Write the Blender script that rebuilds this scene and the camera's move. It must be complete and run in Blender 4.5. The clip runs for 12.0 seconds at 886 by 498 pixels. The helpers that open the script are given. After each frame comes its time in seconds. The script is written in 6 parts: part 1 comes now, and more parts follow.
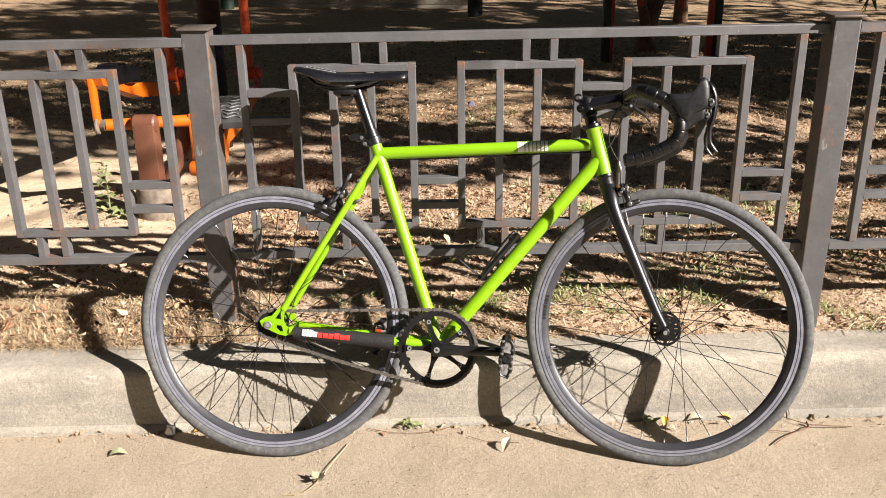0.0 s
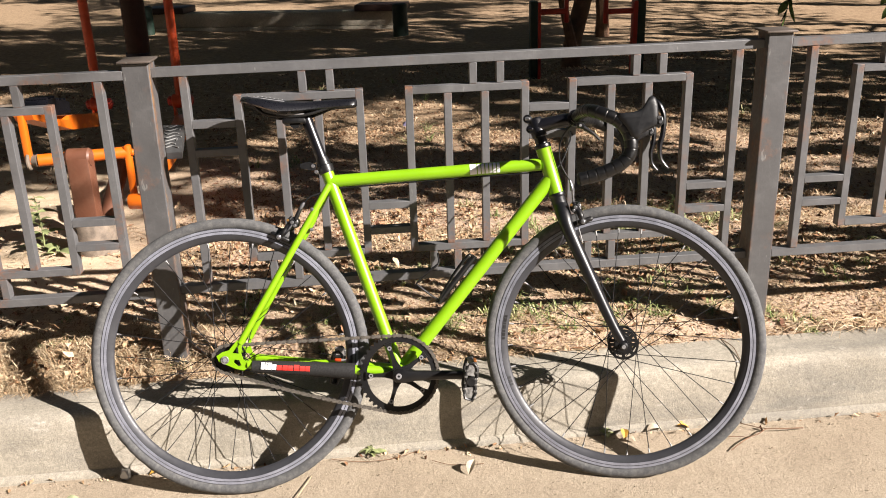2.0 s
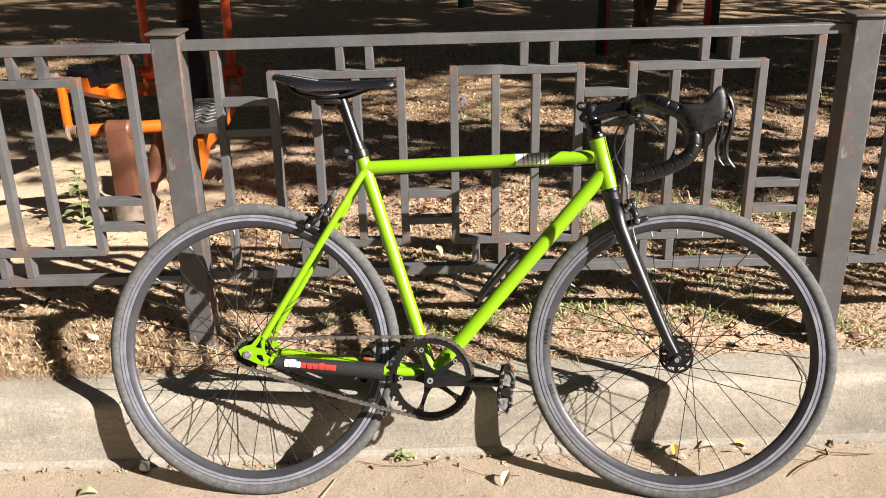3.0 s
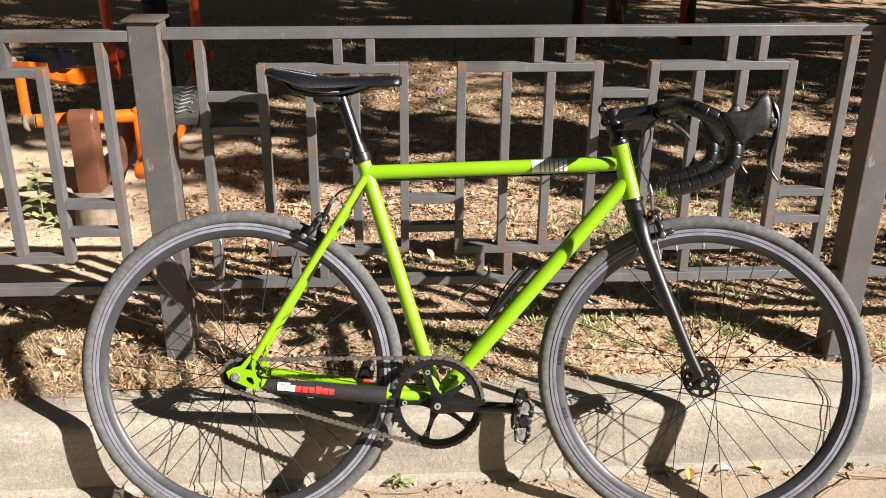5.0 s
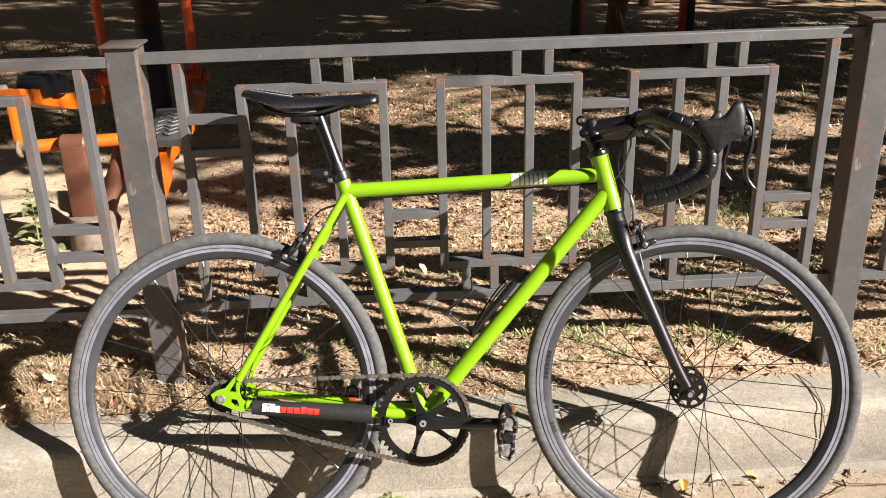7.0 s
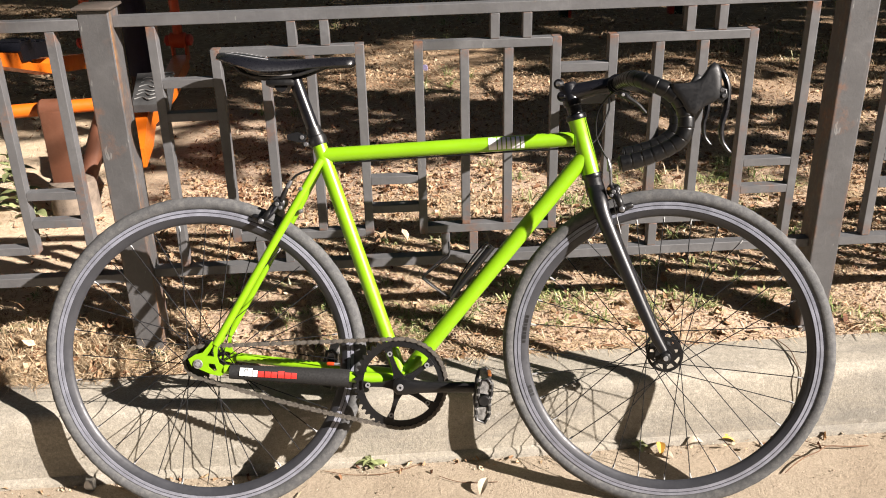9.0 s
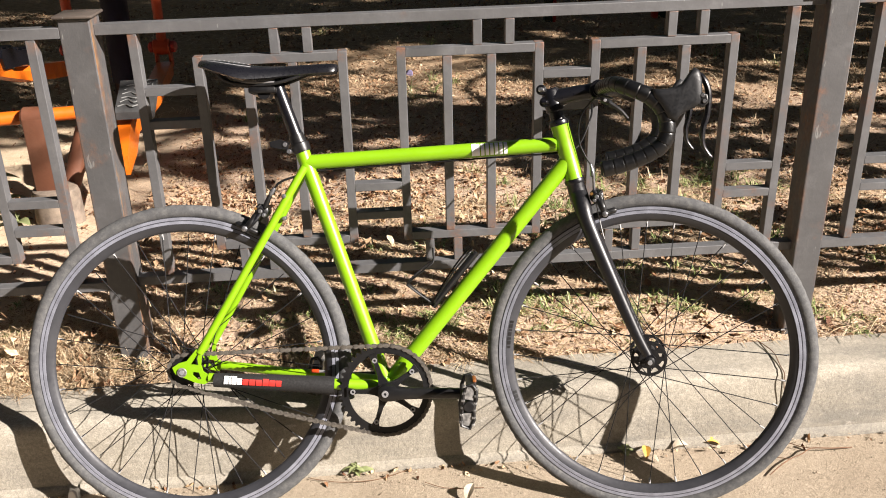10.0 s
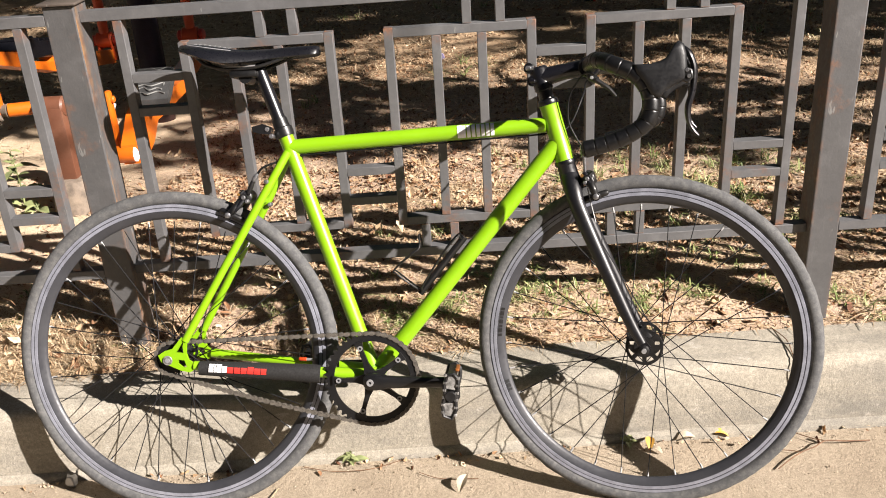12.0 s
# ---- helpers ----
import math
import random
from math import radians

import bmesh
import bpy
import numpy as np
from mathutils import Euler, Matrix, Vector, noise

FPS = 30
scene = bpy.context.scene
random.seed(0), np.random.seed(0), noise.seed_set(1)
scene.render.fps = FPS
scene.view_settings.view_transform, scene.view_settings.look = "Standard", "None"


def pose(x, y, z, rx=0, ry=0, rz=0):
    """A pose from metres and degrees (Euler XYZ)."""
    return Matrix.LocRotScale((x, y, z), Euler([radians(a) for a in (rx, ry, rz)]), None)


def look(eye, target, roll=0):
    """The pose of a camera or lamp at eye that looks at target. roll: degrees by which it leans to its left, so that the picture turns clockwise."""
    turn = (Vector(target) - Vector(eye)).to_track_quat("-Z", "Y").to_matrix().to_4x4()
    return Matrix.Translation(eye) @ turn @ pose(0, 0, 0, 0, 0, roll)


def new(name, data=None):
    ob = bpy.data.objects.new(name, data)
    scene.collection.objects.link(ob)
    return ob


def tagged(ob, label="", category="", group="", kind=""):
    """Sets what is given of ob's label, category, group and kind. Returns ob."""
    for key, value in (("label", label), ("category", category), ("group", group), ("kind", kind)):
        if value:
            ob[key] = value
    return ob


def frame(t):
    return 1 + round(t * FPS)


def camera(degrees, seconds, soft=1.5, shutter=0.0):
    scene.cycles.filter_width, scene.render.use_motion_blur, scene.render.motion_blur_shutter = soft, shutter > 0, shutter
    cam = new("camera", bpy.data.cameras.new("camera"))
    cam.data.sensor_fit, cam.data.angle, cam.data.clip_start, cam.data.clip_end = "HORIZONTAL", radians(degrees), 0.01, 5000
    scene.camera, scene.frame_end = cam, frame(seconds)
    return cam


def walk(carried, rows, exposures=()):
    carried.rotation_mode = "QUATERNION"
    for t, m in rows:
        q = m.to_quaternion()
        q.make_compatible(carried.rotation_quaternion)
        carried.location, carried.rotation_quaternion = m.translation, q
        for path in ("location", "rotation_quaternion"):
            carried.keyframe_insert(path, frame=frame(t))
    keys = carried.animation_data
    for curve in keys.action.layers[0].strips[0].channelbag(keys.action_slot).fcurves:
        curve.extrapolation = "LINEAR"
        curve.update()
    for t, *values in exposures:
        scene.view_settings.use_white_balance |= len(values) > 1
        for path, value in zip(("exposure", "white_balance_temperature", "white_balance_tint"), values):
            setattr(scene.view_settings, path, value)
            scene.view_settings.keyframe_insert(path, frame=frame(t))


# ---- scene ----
cam = camera(52.0, 12.0, soft=1.0)
PATH = [
    (0, (-0.008, -2.329, 1.297), (-0.036, -0.462, 0.58), -0.8),
    (0.5, (-0.01, -2.323, 1.312), (-0.036, -0.463, 0.579), -1.0),
    (1, (-0.022, -2.329, 1.298), (-0.041, -0.464, 0.576), -0.8),
    (1.5, (-0.033, -2.34, 1.303), (-0.028, -0.473, 0.585), -1.5),
    (2, (-0.074, -2.318, 1.315), (0.055, -0.443, 0.629), -1.7),
    (2.5, (-0.033, -2.255, 1.3), (0.109, -0.387, 0.599), -1.0),
    (3, (-0.012, -2.148, 1.308), (-0.022, -0.291, 0.567), -1.1),
    (3.2, (-0.016, -2.125, 1.305), (-0.036, -0.277, 0.541), -0.7),
    (5, (-0.128, -1.966, 1.304), (-0.034, -0.125, 0.528), 0.6),
    (5.5, (-0.063, -1.952, 1.309), (-0.012, -0.12, 0.509), -1.0),
    (6, (-0.063, -1.96, 1.311), (-0.017, -0.113, 0.545), -1.5),
    (6.5, (-0.056, -1.952, 1.316), (-0.008, -0.107, 0.546), -1.4),
    (7, (-0.058, -1.959, 1.314), (0.003, -0.109, 0.558), -1.4),
    (8.8, (-0.023, -1.961, 1.303), (0.017, -0.134, 0.489), -1.1),
    (9, (-0.024, -1.96, 1.306), (0.048, -0.138, 0.484), -1.3),
    (9.5, (-0.015, -1.967, 1.31), (0.108, -0.149, 0.486), -1.7),
    (10, (-0.016, -1.96, 1.31), (0.083, -0.136, 0.496), -1.4),
    (10.5, (-0.011, -1.958, 1.309), (0.035, -0.146, 0.464), -1.5),
    (11, (0.013, -1.963, 1.312), (0.003, -0.14, 0.491), -1.5),
    (11.5, (0.099, -1.972, 1.307), (0.045, -0.146, 0.493), -2.5),
    (12, (0.139, -1.919, 1.283), (0.099, -0.103, 0.445), -3.6),
]
walk(cam, [(t, look(eye, target, roll)) for t, eye, target, roll in PATH])

# ---- light ----
SUN_WAY = Vector((-1.60, 1.0, -1.18)).normalized()
ELEV = math.asin(-SUN_WAY.z)
world = bpy.data.worlds.new("sky")
scene.world = world
world.use_nodes = True
wn = world.node_tree
sky = wn.nodes.new("ShaderNodeTexSky")
sky.sky_type = "NISHITA"
sky.sun_disc = False
sky.sun_elevation = ELEV
sky.sun_rotation = math.atan2(-SUN_WAY.x, -SUN_WAY.y)
wn.links.new(sky.outputs[0], wn.nodes["Background"].inputs[0])
wn.nodes["Background"].inputs[1].default_value = 0.0087
sun = new("sun", bpy.data.lights.new("sun", "SUN"))
sun.data.energy, sun.data.angle, sun.data.color = 5.0, radians(0.55), (1.0, 0.915, 0.85)
sun.matrix_world = Matrix.Translation((4, -4, 5)) @ SUN_WAY.to_track_quat("-Z", "Y").to_matrix().to_4x4()
scene.view_settings.exposure = 1.49


# ---- mesh helpers ----
class Shape:
    """Vertices and faces of one part."""

    def __init__(self):
        self.v, self.f = [], []

    def add(self, verts, faces):
        n = len(self.v)
        self.v += [Vector(p) for p in verts]
        self.f += [tuple(i + n for i in f) for f in faces]
        return self

    def box(self, lo, hi, bevel=0.0):
        (x0, y0, z0), (x1, y1, z1) = lo, hi
        if bevel <= 0:
            return self.add([(x0, y0, z0), (x1, y0, z0), (x1, y1, z0), (x0, y1, z0), (x0, y0, z1), (x1, y0, z1), (x1, y1, z1), (x0, y1, z1)],
                            [(0, 3, 2, 1), (4, 5, 6, 7), (0, 1, 5, 4), (1, 2, 6, 5), (2, 3, 7, 6), (3, 0, 4, 7)])
        bm = bmesh.new()
        bmesh.ops.create_cube(bm, size=1)
        for p in bm.verts:
            p.co = Vector(((x0 + x1) / 2 + p.co.x * (x1 - x0), (y0 + y1) / 2 + p.co.y * (y1 - y0), (z0 + z1) / 2 + p.co.z * (z1 - z0)))
        bmesh.ops.bevel(bm, geom=bm.edges[:], offset=bevel, segments=2, affect="EDGES", profile=0.5)
        bm.verts.index_update()
        self.add([p.co.copy() for p in bm.verts], [[p.index for p in f.verts] for f in bm.faces])
        bm.free()
        return self

    def sweep(self, pts, radius, n=12, closed=False, flat=1.0, up=(0, 1, 0)):
        """A tube along points; radius may be one number or one for each point; flat squeezes it across up."""
        pts = [Vector(p) for p in pts]
        m = len(pts)
        rad = radius if isinstance(radius, (list, tuple)) else [radius] * m
        side = None
        base = len(self.v)
        for i, p in enumerate(pts):
            a = pts[(i - 1) % m] if closed or i else p
            b = pts[(i + 1) % m] if closed or i < m - 1 else p
            t = (b - a).normalized()
            if side is None:
                side = Vector(up) - t * t.dot(Vector(up))
                if side.length < 1e-3:
                    side = t.orthogonal()
            side = (side - t * t.dot(side)).normalized()
            other = t.cross(side)
            for k in range(n):
                w = 2 * math.pi * k / n
                self.v.append(p + rad[i] * (math.cos(w) * side * flat + math.sin(w) * other))
        for i in range(m if closed else m - 1):
            a, b = base + i * n, base + (i + 1) % m * n
            for k in range(n):
                self.f.append((a + k, a + (k + 1) % n, b + (k + 1) % n, b + k))
        if not closed:
            self.f.append(tuple(base + k for k in reversed(range(n))))
            self.f.append(tuple(base + (m - 1) * n + k for k in range(n)))
        return self

    def ring(self, profile, seg=96, centre=(0, 0, 0)):
        """Turns a closed profile of (radius, y) about the y axis through centre."""
        c, m, base = Vector(centre), len(profile), len(self.v)
        for i in range(seg):
            w = 2 * math.pi * i / seg
            for r, y in profile:
                self.v.append(c + Vector((r * math.cos(w), y, r * math.sin(w))))
        for i in range(seg):
            a, b = base + i * m, base + (i + 1) % seg * m
            for k in range(m):
                self.f.append((a + k, b + k, b + (k + 1) % m, a + (k + 1) % m))
        return self

    def disc(self, r, y0, y1, centre=(0, 0, 0), n=24):
        """A short cylinder about the y axis with softened rims."""
        e = min(r * 0.15, abs(y1 - y0) * 0.3)
        s = 1 if y1 > y0 else -1
        c = Vector(centre)
        return self.sweep([c + Vector((0, y, 0)) for y in (y0, y0 + s * e, y1 - s * e, y1)], [r - e, r, r, r - e], n, up=(1, 0, 0))

    def plate(self, outline, y0, y1):
        """An outline of (x, z) made thick along y."""
        n = len(outline)
        return self.add([(x, y0, z) for x, z in outline] + [(x, y1, z) for x, z in outline],
                        [tuple(range(n)), tuple(reversed(range(n, 2 * n)))] + [(i, i + n, (i + 1) % n + n, (i + 1) % n) for i in range(n)])

    def move(self, m):
        self.v = [m @ p for p in self.v]
        return self

    def mesh(self, name, material, smooth=35):
        me = bpy.data.meshes.new(name)
        me.from_pydata([tuple(p) for p in self.v], [], self.f)
        me.validate()
        bm = bmesh.new()
        bm.from_mesh(me)
        bmesh.ops.recalc_face_normals(bm, faces=bm.faces)
        bm.to_mesh(me)
        bm.free()
        if smooth:
            me.polygons.foreach_set("use_smooth", [True] * len(me.polygons))
            me.set_sharp_from_angle(angle=radians(smooth))
        me.materials.append(material)
        return me


def part(name, shape, material, parent, label="", smooth=35):
    ob = new(name, shape.mesh(name, material, smooth) if isinstance(shape, Shape) else shape)
    ob.parent = parent
    return tagged(ob, label)


def thing(name, label, category, m=None, group="", kind="", shape=None, material=None, smooth=35):
    ob = new(name, shape.mesh(name, material, smooth) if shape else None)
    if m is not None:
        ob.matrix_world = m
    return tagged(ob, label, category, group, kind)


def curve_points(keys, steps=6):
    """A smooth line through the keys (Catmull-Rom)."""
    k = [Vector(p) for p in keys]
    k = [2 * k[0] - k[1], *k, 2 * k[-1] - k[-2]]
    out = []
    for i in range(1, len(k) - 2):
        for s in range(steps):
            t = s / steps
            a, b, c, d = k[i - 1:i + 3]
            out.append(0.5 * (2 * b + (c - a) * t + (2 * a - 5 * b + 4 * c - d) * t * t + (3 * b - a - 3 * c + d) * t ** 3))
    return out + [k[-2]]


# ---- materials ----
class Nodes:
    def __init__(self, name):
        self.mat = bpy.data.materials.new(name)
        self.mat.use_nodes = True
        self.t = self.mat.node_tree
        self.bsdf = self.t.nodes["Principled BSDF"]
        self.coord = self.t.nodes.new("ShaderNodeTexCoord").outputs["Object"]

    def noise(self, scale, detail=4.0, rough=0.6, stretch=None, distort=0.0):
        n = self.t.nodes.new("ShaderNodeTexNoise")
        n.inputs["Scale"].default_value, n.inputs["Detail"].default_value, n.inputs["Roughness"].default_value = scale, detail, rough
        n.inputs["Distortion"].default_value = distort
        src = self.coord
        if stretch:
            m = self.t.nodes.new("ShaderNodeMapping")
            m.inputs["Scale"].default_value = stretch
            self.t.links.new(src, m.inputs[0])
            src = m.outputs[0]
        self.t.links.new(src, n.inputs["Vector"])
        return n.outputs["Fac"]

    def ramp(self, fac, stops):
        r = self.t.nodes.new("ShaderNodeValToRGB")
        while len(r.color_ramp.elements) < len(stops):
            r.color_ramp.elements.new(0.5)
        for e, (at, col) in zip(r.color_ramp.elements, stops):
            e.position = at
            e.color = (*col, 1) if isinstance(col, tuple) else (col, col, col, 1)
        self.t.links.new(fac, r.inputs[0])
        return r.outputs[0]

    def mix(self, fac, a, b, mode="MIX"):
        m = self.t.nodes.new("ShaderNodeMix")
        m.data_type, m.blend_type = "RGBA", mode
        for value, socket in ((fac, m.inputs[0]), (a, m.inputs[6]), (b, m.inputs[7])):
            if hasattr(value, "links"):
                self.t.links.new(value, socket)
            elif isinstance(value, tuple):
                socket.default_value = (*value, 1)
            else:
                socket.default_value = value
        return m.outputs[2]

    def math(self, op, a, b):
        m = self.t.nodes.new("ShaderNodeMath")
        m.operation = op
        for value, socket in ((a, m.inputs[0]), (b, m.inputs[1])):
            if hasattr(value, "links"):
                self.t.links.new(value, socket)
            else:
                socket.default_value = value
        return m.outputs[0]

    def bump(self, height, strength, distance):
        b = self.t.nodes.new("ShaderNodeBump")
        b.inputs["Strength"].default_value, b.inputs["Distance"].default_value = strength, distance
        self.t.links.new(height, b.inputs["Height"])
        self.t.links.new(b.outputs[0], self.bsdf.inputs["Normal"])

    def put(self, socket, value):
        s = self.bsdf.inputs[socket]
        if hasattr(value, "links"):
            self.t.links.new(value, s)
        elif isinstance(value, tuple):
            s.default_value = (*value, 1)
        else:
            s.default_value = value
        return self


def plain(name, colour, rough, metal=0.0, coat=0.0, dirt=0.25, dirt_scale=25.0, bump=0.0, bump_scale=400.0, spec=0.5, dust=None):
    """Paint, rubber, plastic or metal with faint wear at two scales."""
    n = Nodes(name)
    coarse, fine = n.noise(dirt_scale, 5), n.noise(dirt_scale * 9, 3)
    dark = tuple(c * (1 - dirt) for c in colour)
    light = tuple(min(1.0, c * (1 + dirt * 0.6)) for c in colour)
    col = n.ramp(coarse, [(0.3, dark), (0.7, light)])
    if dust:
        col = n.mix(n.ramp(n.noise(dirt_scale * 0.6, 6, 0.7), [(0.45, 0.0), (0.75, 0.6)]), col, dust)
    n.put("Base Color", col)
    n.put("Roughness", n.ramp(fine, [(0.3, max(0.02, rough * 0.8)), (0.7, min(1.0, rough * 1.25))]))
    n.put("Metallic", metal).put("Coat Weight", coat).put("Specular IOR Level", spec)
    n.put("Coat Roughness", 0.22)
    if bump:
        n.bump(n.noise(bump_scale, 3), bump, 0.001)
    return n.mat


def fence_paint(name, base, rust=0.62, edge=0.0, weld=0.0):
    n = Nodes(name)
    col = n.ramp(n.noise(14, 6, 0.7), [(0.3, tuple(c * 0.8 for c in base)), (0.55, base), (0.75, tuple(c * 1.3 for c in base))])
    streak = n.noise(30, 5, 0.7, (3, 3, 0.35))
    col = n.mix(n.ramp(streak, [(0.58, 0.0), (0.72, 0.35)]), col, (0.20, 0.20, 0.195))
    col = n.mix(n.ramp(n.noise(55, 3, 0.7, (1, 1, 0.25)), [(0.68, 0.0), (0.72, 0.55)]), col, (0.30, 0.30, 0.29))
    patch = n.math("MULTIPLY", n.ramp(n.noise(5, 3, 0.6), [(0.57, 0.0), (0.65, 1.0)]), n.ramp(n.noise(60, 6, 0.75), [(0.42, 0.0), (0.6, 1.0)]))
    rusty = n.ramp(n.noise(180, 4), [(0.3, (0.16, 0.055, 0.02)), (0.7, (0.36, 0.16, 0.07))])
    col = n.mix(n.math("MULTIPLY", patch, rust), col, rusty)
    if edge:
        xyz = n.t.nodes.new("ShaderNodeSeparateXYZ")
        n.t.links.new(n.coord, xyz.inputs[0])
        near_edge = n.ramp(n.math("ABSOLUTE", xyz.outputs[0], 0.0), [(edge - 0.007, 0.0), (edge - 0.002, 1.0), (edge - 0.0004, 1.0), (edge - 0.0001, 0.0)])
        worn = n.math("MULTIPLY", near_edge, n.ramp(n.noise(22, 6, 0.75, (1, 1, 0.5)), [(0.49, 0.0), (0.62, 0.7)]))
        side = n.math("MULTIPLY", n.math("GREATER_THAN", xyz.outputs[0], edge - 0.0006), n.ramp(n.math("ADD", xyz.outputs[1], 0.03), [(0.010, 1.0), (0.034, 0.0)]))
        flaky = n.math("MULTIPLY", side, n.ramp(n.noise(16, 6, 0.75, (1, 1, 0.6)), [(0.44, 0.0), (0.60, 0.85)]))
        col = n.mix(flaky, col, n.ramp(n.noise(34, 4), [(0.35, (0.20, 0.085, 0.04)), (0.55, (0.36, 0.20, 0.085)), (0.72, (0.42, 0.33, 0.20))]))
        col = n.mix(worn, col, n.ramp(n.noise(60, 4), [(0.35, (0.16, 0.075, 0.04)), (0.6, (0.24, 0.14, 0.09)), (0.75, (0.36, 0.31, 0.26))]))
    if weld:
        along_bar = n.t.nodes.new("ShaderNodeSeparateXYZ")
        n.t.links.new(n.t.nodes[n.coord.node.name].outputs["Generated"], along_bar.inputs[0])
        end = n.ramp(n.math("ABSOLUTE", n.math("SUBTRACT", along_bar.outputs[2], 0.5), 0.0), [(0.44, 0.0), (0.5, 1.0)])
        col = n.mix(n.math("MULTIPLY", n.math("MULTIPLY", end, n.ramp(n.noise(40, 5, 0.75), [(0.42, 0.0), (0.6, 1.0)])), weld), col, rusty)
    n.put("Base Color", col).put("Roughness", n.ramp(n.noise(90, 4), [(0.3, 0.50), (0.7, 0.70)])).put("Metallic", 0.35).put("Specular IOR Level", 0.5)
    n.bump(n.noise(120, 5, 0.7), 0.35, 0.0012)
    return n.mat


def concrete(name, lo, mid, hi, grain, pits=0.0, rough=0.5):
    n = Nodes(name)
    col = n.ramp(n.noise(3.2, 6, 0.65), [(0.28, lo), (0.5, mid), (0.74, hi)])
    col = n.mix(n.ramp(n.noise(grain, 4, 0.7), [(0.3, 0.55), (0.62, 0.0)]), col, tuple(c * 0.62 for c in lo))
    col = n.mix(n.ramp(n.noise(grain * 2.3, 3, 0.6), [(0.6, 0.0), (0.75, 0.45)]), col, tuple(min(1, c * 1.35) for c in hi))
    if pits:
        smear = n.ramp(n.noise(2.6, 6, 0.75, (0.6, 2.0, 2.6)), [(0.44, 0.0), (0.66, pits)])
        col = n.mix(smear, col, (0.145, 0.14, 0.13))
        chalk = n.ramp(n.noise(16, 6, 0.8, (0.8, 1.2, 1.6)), [(0.60, 0.0), (0.68, 0.7)])
        col = n.mix(chalk, col, (0.45, 0.42, 0.37))
    n.put("Base Color", col).put("Roughness", 0.9).put("Specular IOR Level", 0.2)
    col_grain = n.ramp(n.noise(grain * 3.1, 3, 0.75), [(0.36, 0.78), (0.5, 1.0), (0.66, 1.16)])
    n.put("Base Color", n.mix(1.0, col, col_grain, "MULTIPLY"))
    n.bump(n.math("ADD", n.noise(grain, 6, 0.8), n.math("MULTIPLY", n.noise(grain * 0.12, 4), 1.5)), rough, 0.004)
    return n.mat


def soil(name):
    n = Nodes(name)
    col = n.ramp(n.noise(1.6, 6, 0.7), [(0.25, (0.30, 0.215, 0.155)), (0.5, (0.465, 0.345, 0.255)), (0.75, (0.60, 0.465, 0.355))])
    col = n.mix(n.ramp(n.noise(60, 5, 0.8), [(0.34, 0.75), (0.52, 0.0)]), col, (0.10, 0.062, 0.040))
    col = n.mix(n.ramp(n.noise(110, 4, 0.7, (1.0, 0.45, 1.0), 1.2), [(0.50, 0.0), (0.60, 0.8)]), col, (0.58, 0.43, 0.29))
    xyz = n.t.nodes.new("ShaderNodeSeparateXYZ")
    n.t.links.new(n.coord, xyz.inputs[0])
    path = n.math("ADD", n.math("MULTIPLY", xyz.outputs[0], -1.0), n.math("MULTIPLY", n.noise(2.2, 5, 0.7), 0.9))
    sand = n.ramp(n.noise(24, 6, 0.75), [(0.3, (0.50, 0.385, 0.255)), (0.6, (0.66, 0.53, 0.375)), (0.8, (0.72, 0.60, 0.45))])
    col = n.mix(n.ramp(n.math("MULTIPLY", n.math("SUBTRACT", path, 1.2), 2.2), [(0.0, 0.0), (1.0, 0.85)]), col, sand)
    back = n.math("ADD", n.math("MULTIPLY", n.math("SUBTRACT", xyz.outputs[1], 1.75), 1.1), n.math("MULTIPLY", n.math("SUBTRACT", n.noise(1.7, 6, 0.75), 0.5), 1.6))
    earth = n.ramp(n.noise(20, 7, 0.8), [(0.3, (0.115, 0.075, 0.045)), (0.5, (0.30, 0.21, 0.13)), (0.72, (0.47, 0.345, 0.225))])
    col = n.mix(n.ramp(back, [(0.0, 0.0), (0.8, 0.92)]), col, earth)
    n.put("Base Color", col).put("Roughness", 0.95).put("Specular IOR Level", 0.1)
    n.bump(n.math("ADD", n.noise(30, 7, 0.8), n.noise(140, 4, 0.7)), 0.75, 0.008)
    return n.mat


def by_piece(name, stops, rough=0.7, through=0.0):
    """Colour that differs from one leaf or blade to the next."""
    n = Nodes(name)
    g = n.t.nodes.new("ShaderNodeNewGeometry")
    col = n.ramp(g.outputs["Random Per Island"], stops)
    col = n.mix(n.ramp(n.noise(70, 4), [(0.35, 0.45), (0.6, 0.0)]), col, tuple(c * 0.45 for c in stops[0][1]))
    n.put("Base Color", col).put("Roughness", rough).put("Specular IOR Level", 0.25)
    n.bump(n.noise(160, 3), 0.3, 0.001)
    return n.mat


GREEN = plain("frame_green", (0.192, 0.385, 0.005), 0.36, coat=0.3, dirt=0.06, dirt_scale=8)
FORKBLACK = plain("fork_black", (0.0055, 0.0055, 0.0075), 0.40, coat=0.1, dirt=0.3)
BLACK = plain("black_paint", (0.0045, 0.0045, 0.0065), 0.32, coat=0.15, dirt=0.3)
SATIN = plain("satin_black", (0.0072, 0.0072, 0.00792), 0.38, dirt=0.3, bump=0.1, dust=(0.01584, 0.0144, 0.01296))
LEATHER = plain("saddle_leather", (0.006, 0.006, 0.008), 0.30, coat=0.2, dirt=0.2, bump=0.05, bump_scale=1200)
HOOD = plain("hood_rubber", (0.0082, 0.0086, 0.0100), 0.48, dirt=0.15, bump=0.12, bump_scale=900)
TAPE = plain("bar_tape", (0.0042, 0.0042, 0.0046), 0.36, dirt=0.2, bump=0.25, bump_scale=700)
